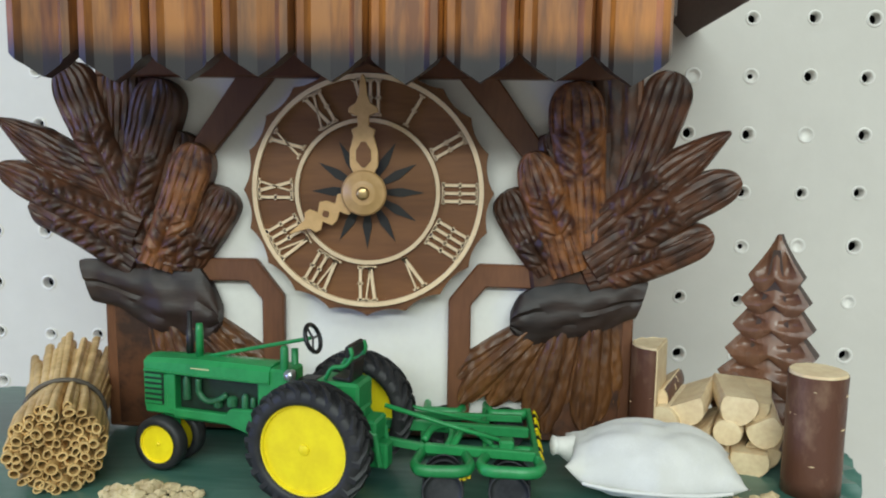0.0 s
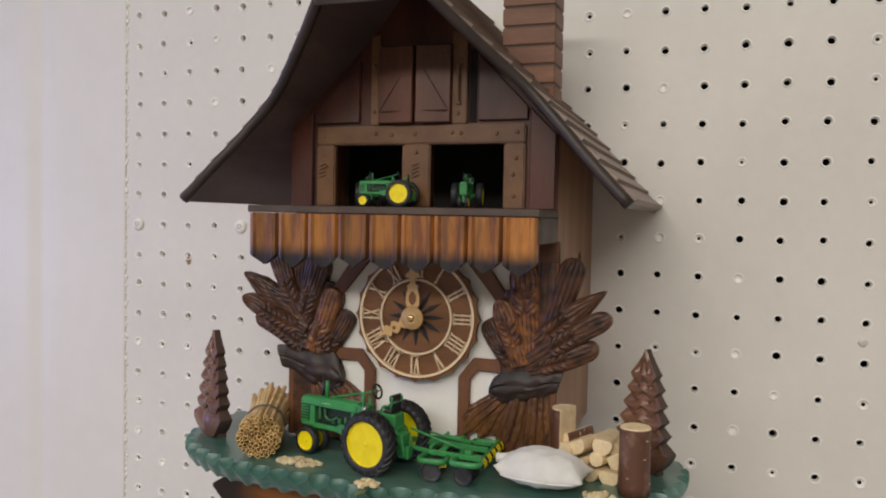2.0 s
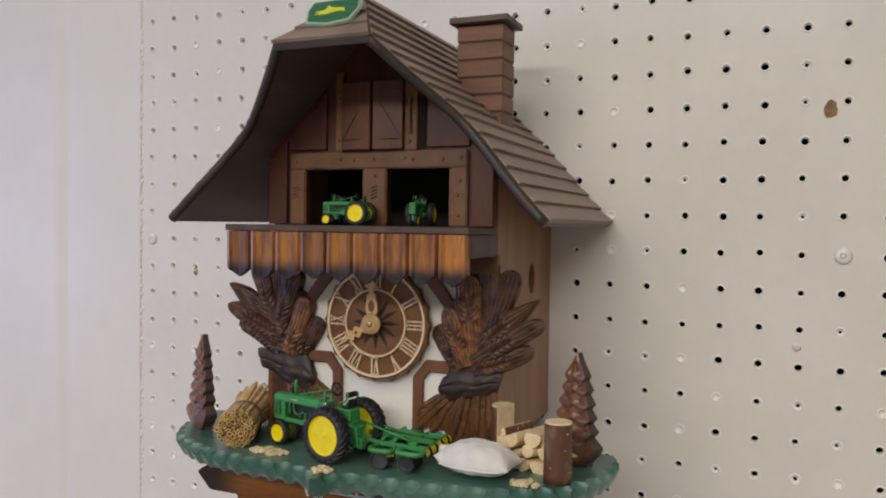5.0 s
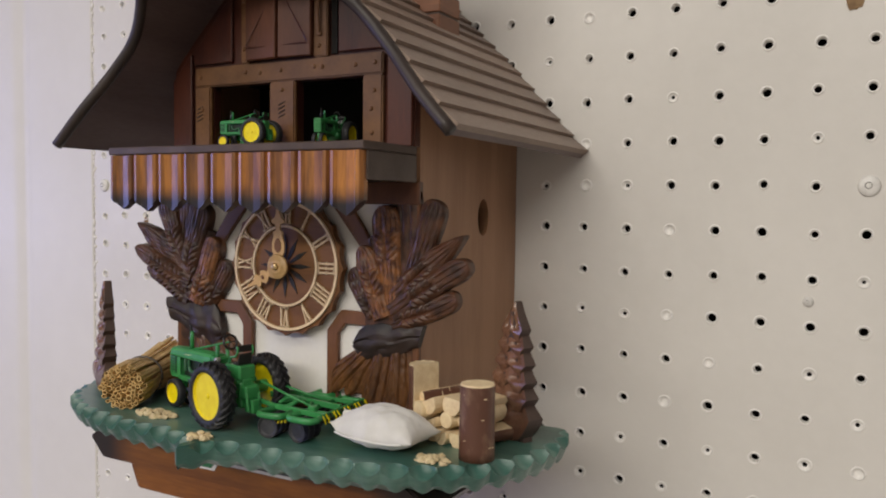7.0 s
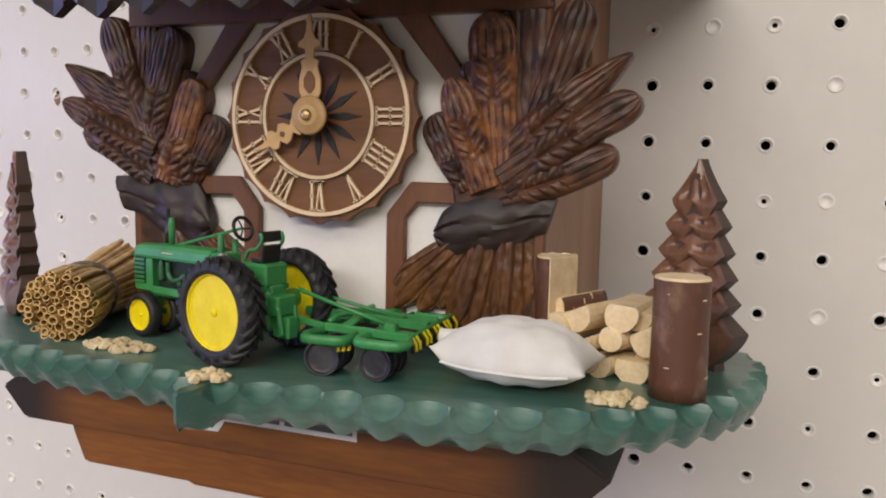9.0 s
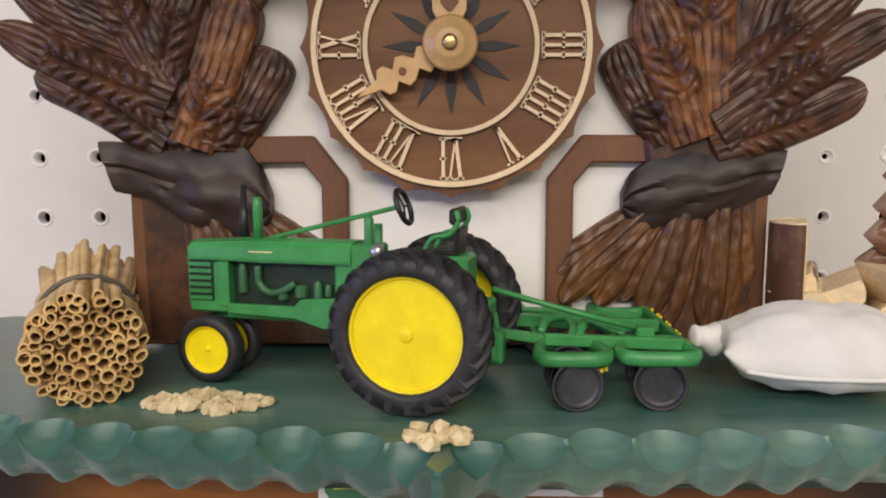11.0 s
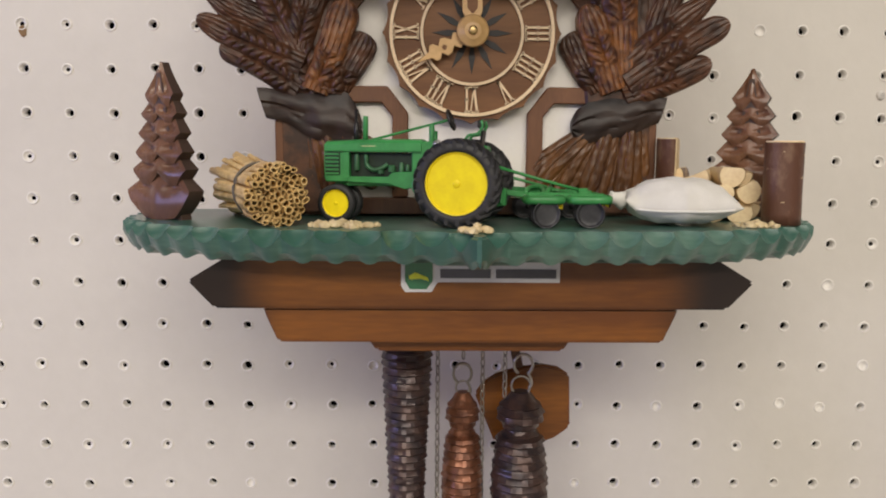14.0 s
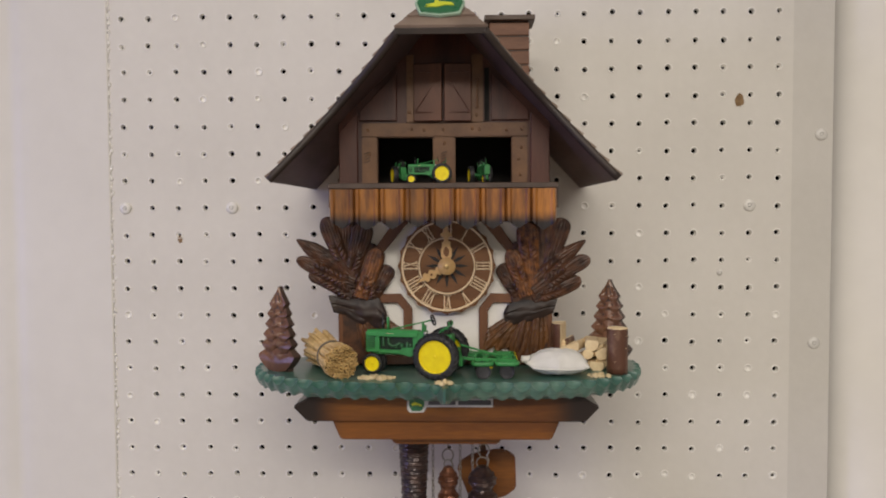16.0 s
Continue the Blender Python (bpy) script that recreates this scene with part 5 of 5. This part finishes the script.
def toy_tractor():
    ob = thing("toy_tractor", (-0.0020, -0.1640, Z_SH), "green toy tractor with yellow wheels and black tyres", "toy tractor", "", -13)
    G = JDGREEN
    for s in (-1, 1):
        tyre(ob, 0.0, -0.0145 if s < 0 else 0.0178, 0.0170, 0.0170, 0.0088, 0.0122, 22, s)
        tyre(ob, -0.0515, s * 0.0045, 0.0080, 0.0080, 0.0046, 0.0056, 0, s)
    # hood with rounded top
    hood = []
    for x in (-0.0565, -0.0560, -0.040, -0.020, -0.0165):
        t = 0.0334 if x > -0.056 else 0.0326
        hw = 0.0050 if x > -0.056 else 0.0044
        hood.append([(x, -hw, 0.0285), (x, -hw, t - 0.0014), (x, -hw * 0.72, t - 0.0002), (x, 0, t + 0.0003), (x, hw * 0.72, t - 0.0002), (x, hw, t - 0.0014), (x, hw, 0.0285)])
    bm, vs = grid_mesh(hood)
    bm.faces.new(vs[0])
    bm.faces.new(vs[-1])
    bm.faces.new([r[0] for r in vs] + [r[-1] for r in vs[::-1]])
    bmesh.ops.recalc_face_normals(bm, faces=bm.faces)
    part("hood", bm, G, ob, "green hood", world=False)
    grill = part("grille", box(-0.0565, -0.0465, -0.0046, 0.0046, 0.0165, 0.0284, 0.0005), G, ob, world=False)
    for k in range(6):
        for s in (-1, 1):
            part("louvre", box(-0.0560, -0.0505, s * 0.0048 - 0.0003, s * 0.0048 + 0.0003, 0.0195 + k * 0.00155, 0.0203 + k * 0.00155), G, grill, world=False)
    for k in range(5):
        part("grille_bar", box(-0.0570, -0.0564, -0.0036 + k * 0.0018 - 0.0003, -0.0036 + k * 0.0018 + 0.0003, 0.018, 0.0315), G, grill, world=False)
    part("engine", join(box(-0.0464, -0.0200, -0.0022, 0.0022, 0.0180, 0.0284, 0.0004)), ENGINE, ob, "dark engine block", world=False)
    for s in (-1, 1):
        part("side_panel", box(-0.0490, -0.0462, s * 0.0044 - 0.0005, s * 0.0044 + 0.0005, 0.0180, 0.0284, 0.0002), G, ob, world=False)
        part("hood_lettering", box(-0.0408, -0.0350, s * 0.00502 - 0.0001, s * 0.00502 + 0.0001, 0.03075, 0.03100), GRIT, ob, "thin pale line of lettering", world=False)
        part("hood_crease", tube([(-0.0562, s * 0.00502, 0.0290), (-0.0170, s * 0.00502, 0.0290)], 0.00035, 6), G, ob, world=False)
        part("louvre_shadow", box(-0.0562, -0.0500, s * 0.00462 - 0.0001, s * 0.00462 + 0.0001, 0.0192, 0.0284), ENGINE, grill, world=False)
        for x0, z0, rr, hh in ((-0.0435, 0.0212, 0.0011, 0.0066), (-0.0335, 0.0200, 0.0013, 0.0018), (-0.0250, 0.0205, 0.0010, 0.0040), (-0.0225, 0.0212, 0.0008, 0.0026), (-0.0290, 0.0208, 0.0015, 0.0026)):
            part("engine_fitting", lathe([(rr, 0), (rr, hh * 0.8), (rr * 0.6, hh), (0, hh)], 10, "Z", (x0, s * 0.0030, z0)), GREENMID, ob, world=False, smooth=35)
        part("intake_pipe", tube(smooth_line([(-0.0395, s * 0.0033, 0.0275), (-0.0392, s * 0.0034, 0.0235), (-0.0365, s * 0.0036, 0.0215), (-0.0330, s * 0.0035, 0.0222), (-0.0305, s * 0.0032, 0.0238)], 6), 0.0009, 8), GREENMID, ob, world=False, smooth=True)
    for s in (-1, 1):
        part("engine_tray", prism([(-0.0466, 0.0165), (-0.0466, 0.0188), (-0.0300, 0.0188), (-0.0285, 0.0205), (-0.0180, 0.0212), (-0.0165, 0.0150), (-0.0230, 0.0140), (-0.0300, 0.0160)], s * 0.0045 - 0.0008, s * 0.0045 + 0.0008, 0.0003), G, ob, world=False)
    part("chassis", join(box(-0.0480, -0.0120, -0.0034, 0.0034, 0.0150, 0.0182, 0.0005), box(-0.0180, 0.0100, -0.0046, 0.0046, 0.0100, 0.0230, 0.0010)), G, ob, world=False)
    for s in (-1, 1):
        part("gear_housing", lathe([(0.0050, 0), (0.0050, 0.0012), (0.0040, 0.0016), (0.0036, 0.0026), (0.0022, 0.0028), (0.0018, 0.0036), (0, 0.0036)], 22, "Y", (-0.0155, -0.0040, 0.0158)) if s < 0 else lathe([(0.0048, 0), (0.0048, 0.002), (0, 0.002)], 18, "Y", (-0.0155, 0.0060, 0.0158)), G, ob, "round green gear housing", world=False)
    part("rear_axle", tube([(0, -0.0145, 0.0170), (0, 0.0178, 0.0170)], 0.0032, 14), G, ob, world=False)
    part("front_pedestal", join(box(-0.0535, -0.0490, -0.0018, 0.0018, 0.0080, 0.0166, 0.0004), tube([(-0.0515, -0.0045, 0.0080), (-0.0515, 0.0045, 0.0080)], 0.0011, 8)), G, ob, world=False)
    part("air_intake_pipe", tube([(-0.0405, -0.0008, 0.0330), (-0.0405, -0.0008, 0.0410), (-0.0405, -0.0008, 0.0428)], [0.0011, 0.0011, 0.0009], 12), G, ob, "green air intake pipe", world=False, smooth=True)
    part("exhaust_pipe", tube([(-0.0450, 0.0012, 0.0330), (-0.0450, 0.0012, 0.0400), (-0.0450, 0.0012, 0.0402), (-0.0450, 0.0012, 0.0455)], [0.0011, 0.0011, 0.0007, 0.0007], 12), BLACKP, ob, "black exhaust pipe", world=False, smooth=True)
    part("steering_rod", tube([(-0.0380, 0.0, 0.0334), (-0.0065, 0.0, 0.0412)], 0.00055, 8), G, ob, world=False)
    ang = radians(70)
    ring = [Vector((-0.0058, 0.0038 * math.cos(t), 0.0412)) + Vector((-math.cos(ang) * 0.0038 * math.sin(t), 0, math.sin(ang) * 0.0038 * math.sin(t))) for t in [2 * math.pi * k / 26 for k in range(26)]]
    sw = part("steering_wheel", tube(ring, 0.00062, 8, True), BLACKP, ob, "black steering wheel", world=False, smooth=True)
    for k in range(3):
        part("spoke", tube([Vector((-0.0058, 0, 0.0412)), ring[int(k * 26 / 3)]], 0.0003, 6), BLACKP, sw, world=False)
    part("control_post", tube([(-0.0128, -0.0030, 0.0220), (-0.0128, -0.0030, 0.0385), (-0.0128, -0.0030, 0.0392)], [0.0011, 0.0011, 0.0008], 10), G, ob, world=False, smooth=True)
    part("control_post", tube([(-0.0128, 0.0030, 0.0220), (-0.0128, 0.0030, 0.0370)], 0.0010, 10), G, ob, world=False, smooth=True)
    part("headlamp", lathe([(0.0004, 0), (0.0015, 0.0008), (0.0017, 0.0026), (0.0015, 0.0029), (0, 0.0029)], 14, "X", (-0.0120, -0.0048, 0.0318)), LAMPGL, ob, "small silver lamp", world=False, smooth=True)
    seat = part("seat", prism([(0.0015, 0.0315), (0.0070, 0.0310), (0.0078, 0.0370), (0.0070, 0.0372), (0.0062, 0.0322), (0.0015, 0.0325)], -0.0040, 0.0040, 0.0004), BLACKP, ob, "black seat", world=False)
    for s in (-1, 1):
        part("armrest", tube(smooth_line([(0.0000, s * 0.0046, 0.0318), (0.0020, s * 0.0048, 0.0350), (0.0055, s * 0.0048, 0.0358), (0.0075, s * 0.0046, 0.0385), (0.0070, s * 0.0044, 0.0408)], 5), 0.0006, 8), G, ob, world=False, smooth=True)
    part("seat_back", box(0.0055, 0.0072, -0.0048, 0.0048, 0.0378, 0.0412, 0.0005), BLACKP, seat, world=False)
    part("dash", box(-0.0206, -0.0108, -0.0044, 0.0044, 0.0205, 0.0328, 0.0006), G, ob, world=False)
    part("platform", box(-0.0110, 0.0090, -0.0060, 0.0060, 0.0225, 0.0242, 0.0003), G, ob, world=False)
    part("rear_housing", join(box(-0.0035, 0.0095, -0.0050, 0.0050, 0.0238, 0.0312, 0.0008), box(0.0070, 0.0100, -0.0030, 0.0030, 0.0150, 0.0245, 0.0006)), G, ob, "green rear housing below the seat", world=False)
    part("fuel_cover", box(-0.0100, -0.0045, -0.0042, 0.0042, 0.0242, 0.0300, 0.0006), BLACKP, ob, world=False)
    for s in (-1, 1):
        part("lift_arm", tube([(0.0080, s * 0.003, 0.0225), (0.0135, s * 0.0035, 0.0175), (0.0150, s * 0.0035, 0.0095)], 0.0009, 8), G, ob, world=False)
    part("hitch_block", join(box(0.0090, 0.0140, -0.0042, 0.0042, 0.0150, 0.0215, 0.0006), box(0.0095, 0.0165, -0.0022, 0.0022, 0.0080, 0.0150, 0.0005)), G, ob, world=False)
    return ob


tractor = toy_tractor()


def toy_harrow():
    """A trailed disc harrow: four open pods on two rails, discs below, flat drawbars, yellow scraper teeth."""
    ob = thing("toy_disc_harrow", (0.036, -0.148, Z_SH), "green toy disc harrow behind the tractor with dark discs", "toy harrow", "", 0)
    G = JDGREEN
    zr = Z_SH + 0.0108

    def pod(cx, cy, wx, ly, turn, far):
        """An open, rounded frame, wider at its outer end."""
        sy = 1 if far else -1
        c, sn = math.cos(turn), math.sin(turn)
        base = [(-wx * 0.72, -ly), (-wx, ly * 0.45), (-wx * 0.86, ly * 0.92), (-wx * 0.5, ly * 1.06), (wx * 0.5, ly * 1.06), (wx * 0.86, ly * 0.92), (wx, ly * 0.45), (wx * 0.72, -ly)]
        pts = [Vector((cx + x * c - sy * y * sn, cy + x * sn + sy * y * c, zr)) for x, y in base]
        loop = along(pts + pts[:1], 56)[:-1]
        bm = tube(loop, 0.00125, 8, True)
        for v in bm.verts:
            v.co.z = zr + (v.co.z - zr) * 1.35
        fr = part("pod_frame", bm, G, ob, "open green end frame", smooth=True)
        d = Vector((-sn, c, 0))
        for k in range(4):
            p = Vector((cx, cy, Z_SH + 0.0055)) + d * ly * (-0.95 + 0.56 * k)
            bm = lathe([(0.0009, 0.0), (0.0009, 0.0004), (0.0034, 0.0006), (0.0053, 0.0014), (0.0055, 0.0014), (0.0036, 0.0009), (0.0010, 0.0012)], 22, "Y", (0, 0, 0))
            bm.transform(Matrix.Translation(p) @ Matrix.Rotation(turn + (0.10 if cx < 0.04 else -0.10), 4, "Z"))
            part("disc", bm, DISC, fr, "dark steel disc", smooth=True)
        return fr

    near_l, near_r = pod(0.0282, -0.1685, 0.0074, 0.0070, 0.06, False), pod(0.0462, -0.1675, 0.0080, 0.0070, -0.04, False)
    pod(0.0262, -0.1235, 0.0066, 0.0070, -0.10, True)
    pod(0.0455, -0.1235, 0.0070, 0.0070, 0.05, True)

    def flat_bar(a, b, w, h, name="drawbar", mat_=None, parent=None):
        a, b = Vector(a), Vector(b)
        d = (b - a).normalized()
        n = d.cross(Vector((0, 0, 1))).normalized() * w / 2
        u = Vector((0, 0, h / 2))
        bm = bmesh.new()
        ends = [[bm.verts.new(p + q) for q in (n + u, n - u, -n - u, -n + u)] for p in (a, b)]
        bm.faces.new(ends[0])
        bm.faces.new(ends[1][::-1])
        for k in range(4):
            bm.faces.new((ends[0][k], ends[1][k], ends[1][(k + 1) % 4], ends[0][(k + 1) % 4]))
        bmesh.ops.recalc_face_normals(bm, faces=bm.faces)
        return part(name, soften(bm, 0.0003), mat_ or G, parent or ob)

    z2 = zr + 0.0008
    # long rails between the pods; the rear one carries the teeth
    for xa, xb in ((0.0222, 0.0200), (0.0392, 0.0384)):
        flat_bar((xa, -0.1640, zr), (xb, -0.1285, zr), 0.0013, 0.0026, "gang_rail")
    rear = flat_bar((0.0532, -0.1680, zr), (0.0520, -0.1240, zr), 0.0014, 0.0034, "gang_rail")
    for k in range(15):
        y = -0.1695 + k * 0.0030
        part("scraper", tube([(0.0538, y, zr + 0.0012), (0.0548, y + 0.0010, zr - 0.0010), (0.0546, y + 0.0016, zr - 0.0030)], 0.00048, 6), JDYELLOW if k % 3 else BLACKP, rear, "yellow scraper blade" if k % 3 else "")
    for k in range(4):
        part("scraper", tube([(0.0352 - 0.0012 * k, -0.1705 - 0.0012 * k, zr - 0.0008), (0.0352 - 0.0012 * k, -0.1712 - 0.0012 * k, zr - 0.0036)], 0.0006, 6), JDYELLOW, near_l, "yellow scraper blade")
    # two drawbars from the tractor's hitch
    flat_bar((0.0095, -0.1625, zr + 0.0030), (0.0230, -0.1632, z2 + 0.0004), 0.0018, 0.0022)
    flat_bar((0.0230, -0.1632, z2 + 0.0004), (0.0528, -0.1655, z2), 0.0020, 0.0026)
    flat_bar((0.0085, -0.1500, zr + 0.0030), (0.0515, -0.1478, z2), 0.0020, 0.0030)
    flat_bar((0.0095, -0.1390, zr + 0.0020), (0.0500, -0.1345, z2 - 0.0006), 0.0016, 0.0022)
    part("tie_rod", tube([(0.0117, -0.1610, Z_SH + 0.0228), (0.0285, -0.1612, Z_SH + 0.0180), (0.0447, -0.1613, Z_SH + 0.0138)], 0.00065, 8), G, ob, smooth=True)
    part("tie_rod", tube([(0.0120, -0.1500, Z_SH + 0.0200), (0.0400, -0.1440, z2 + 0.0010)], 0.0006, 8), G, ob, smooth=True)
    part("fork", tube(smooth_line([(0.0225, -0.1600, z2 + 0.0012), (0.0245, -0.1555, z2 + 0.0030), (0.0285, -0.1535, z2 + 0.0032), (0.0300, -0.1580, z2 + 0.0020), (0.0288, -0.1635, z2 + 0.0008)], 6), 0.0010, 8), G, ob, smooth=True)
    part("fork", tube(smooth_line([(0.0300, -0.1640, z2), (0.0322, -0.1580, z2 + 0.0028), (0.0330, -0.1530, z2 + 0.0018)], 6), 0.0010, 8), G, ob, smooth=True)
    part("brace", tube([(0.0350, -0.1500, z2 + 0.0010), (0.0410, -0.1600, z2 + 0.0010)], 0.0007, 8), G, ob, smooth=True)
    part("bracket_block", box(0.0430, 0.0470, -0.1640, -0.1600, zr + 0.0010, zr + 0.0040, 0.0005), G, ob)
    part("axle", tube([(0.0288, -0.1740, Z_SH + 0.0055), (0.0262, -0.1180, Z_SH + 0.0055)], 0.0007, 8), BLACKP, ob)
    part("axle", tube([(0.0462, -0.1740, Z_SH + 0.0055), (0.0455, -0.1180, Z_SH + 0.0055)], 0.0007, 8), BLACKP, ob)


toy_harrow()

# small tractors on the balcony carousel
for x, y, rz, nm in ((-0.0015, -0.1465, 4, "small green toy tractor passing on the balcony"), (0.0285, -0.119, 100, "small green toy tractor inside the gable window"), (-0.033, -0.121, -70, "small green toy tractor seen from behind inside the gable window")):
    t = copy_thing(tractor, pose(x, y, 1.5668, 0, 0, rz) @ Matrix.Scale(0.44, 4))
    t.name = "carousel_tractor"
    tagged(t, nm, "toy tractor", "carousel tractors")
part("carousel_floor", box(-0.075, 0.075, FRONT - 0.0053, -0.064, 1.5623, 1.5662), RAIL, clock)

# ---- sticker below the shelf: plain shapes in place of the mark ----
SK = thing("sticker", (0.005, -0.1672, 1.4005), "white sticker with a dark badge shape and grey bars", "sticker")
part("paper", prism([(-0.0270, 1.4125), (-0.0270, 1.4010), (-0.0255, 1.3985), (-0.0150, 1.3985), (-0.0125, 1.4025), (0.0360, 1.4025), (0.0360, 1.4125)], -0.16695, -0.16655), STICKER, SK)
part("badge_shape", prism([(-0.0255, 1.4123), (-0.0255, 1.4030), (-0.0235, 1.3997), (-0.0170, 1.3997), (-0.0145, 1.4030), (-0.0145, 1.4123)], -0.16725, -0.16695), BADGE, SK)
part("emblem", prism([(-0.0240, 1.4050), (-0.0215, 1.4065), (-0.0165, 1.4045), (-0.0160, 1.4030), (-0.0195, 1.4040), (-0.0235, 1.4036)], -0.16745, -0.16725), BADGEYEL, SK)
for xa, xb in ((-0.0115, 0.0085), (0.0105, 0.0345)):
    part("bar", box(xa, xb, -0.16725, -0.16695, 1.4042, 1.4078), GREYINK, SK)


# ---- weights, chains and pendulum ----
def lathe_ring(x, y, z, r):
    """A small upright wire eye on top of a weight."""
    return tube([(x + r * math.cos(t), y, z + r * 0.6 + r * math.sin(t)) for t in [2 * math.pi * k / 16 for k in range(17)]], 0.0006, 6)


def cone_weight(x, y, top, length, r, material, label, neck, seed):
    ob = thing("cone_weight", (x, y, top - length), label, "clock weight", "clock weights")
    prof = []
    n = int(length / 0.0036)
    nu, nv = n * 4, 32
    rows = []
    for i in range(nu + 1):
        u = i / nu
        z = top - length * u
        if neck and u < 0.16:
            f = 0.34 + 0.50 * math.sin(min(1, u / 0.09) * math.pi / 2) - 0.28 * math.exp(-((u - 0.135) / 0.03) ** 2)
        else:
            f = min(1.0, 0.80 + 1.2 * max(0, u - 0.14)) if neck else 1.0 - 0.62 * max(0.0, u - 0.06)
        f *= math.sqrt(max(0.02, 1 - max(0, (u - 0.72) / 0.28) ** 2.2))
        row = []
        for j in range(nv):
            a = 2 * math.pi * j / nv
            k = math.floor(i / 4)
            ph = (i / 4) % 1.0
            sc = 0.0
            if not (neck and u < 0.02):
                off = 0.5 * (k % 2)
                lobe = abs(math.cos((a / (2 * math.pi) * 7 + off) * math.pi))
                sc = 0.17 * (ph ** 1.3) * (0.35 + 0.65 * lobe) + 0.03 * noise.noise(Vector((a * 3, i * 0.7, seed)))
            row.append((x + r * (f + sc) * math.cos(a), y + r * (f + sc) * math.sin(a), z))
        rows.append(row)
    bm, vs = grid_mesh(rows, True)
    bm.faces.new(vs[0][::-1])
    bm.faces.new(vs[-1])
    bmesh.ops.recalc_face_normals(bm, faces=bm.faces)
    part("cone", bm, material, ob, smooth=12)
    part("top_ring", lathe_ring(x, y, top, r * 0.36), CHAIN, ob, "small steel ring", smooth=True)
    return ob


def hook(parent, x, y, z):
    ring = [(x + 0.0046 * math.cos(t), y, z + 0.0052 * math.sin(t)) for t in [math.radians(-60 + 300 * k / 18) for k in range(19)]]
    tail = [(x + 0.0030, y, z - 0.0055), (x + 0.0042, y, z - 0.0090), (x + 0.0030, y, z - 0.0125)]
    part("hook", tube(ring[::-1] + smooth_line([ring[0]] + tail, 4)[1:], 0.00075, 8), CHAIN, parent, "steel hook", smooth=True)


def chain(x, y, z0, z1):
    ob = thing("chain", (x, y, z1), "thin steel clock chain hanging below the bracket", "chain", "clock chains")
    n = int((z0 - z1) / 0.0042)
    me = None
    for k in range(n):
        z = z0 - 0.0021 - k * 0.0042
        if me is None:
            pts = [(0.0011 * math.cos(t), 0, 0.0026 * math.sin(t)) for t in [2 * math.pi * q / 12 for q in range(12)]]
            first = part("link", tube(pts, 0.00042, 5, True), CHAIN, ob, world=False, smooth=True)
            me = first.data
            link = first
        else:
            link = new("link", me)
            link.parent = ob
        link.matrix_basis = pose(0, 0, z - z1, 0, 0, 35 if k % 2 else -55)


w1 = cone_weight(-0.0268, -0.098, 1.372, 0.150, 0.0120, CONE, "dark bronze pine cone clock weight", False, 1)
w2 = cone_weight(0.0012, -0.088, 1.3330, 0.140, 0.0098, COPPER, "copper-coloured pine cone clock weight", True, 2)
w3 = cone_weight(0.0295, -0.098, 1.3365, 0.140, 0.0132, CONE, "dark pine cone clock weight on a hook", True, 3)
hook(w2, 0.0010, -0.088, 1.3425)
hook(w3, 0.0305, -0.098, 1.3500)
for x, y, z1 in ((-0.0115, -0.088, 1.19), (0.0014, -0.088, 1.3470), (0.0112, -0.088, 1.19), (0.0215, -0.098, 1.330), (0.0308, -0.098, 1.3545)):
    chain(x, y, 1.3712, z1)
pend = thing("pendulum", (0.006, -0.070, 1.29), "brown wooden leaf-shaped pendulum swung to one side below the bracket", "pendulum")
swing = Matrix.Translation((0.006, -0.070, 1.460)) @ Matrix.Rotation(radians(-12), 4, "Y") @ Matrix.Translation((-0.006, 0.070, -1.460))
bob = [(-0.0195, 1.3290), (-0.0140, 1.3345), (-0.0060, 1.3375), (0.006, 1.3385), (0.0180, 1.3375), (0.0260, 1.3345), (0.0315, 1.3290), (0.0265, 1.3010), (0.0170, 1.2965), (0.006, 1.2950), (-0.0050, 1.2965), (-0.0145, 1.3010)]
for nm, bm, m_ in (("bob", prism(bob, -0.072, -0.068, 0.0012, 2), BRACKET), ("rod", box(0.0035, 0.0085, -0.071, -0.069, 1.3375, 1.3880, 0.0005), BROWN)):
    bm.transform(swing)
    part(nm, bm, m_, pend)
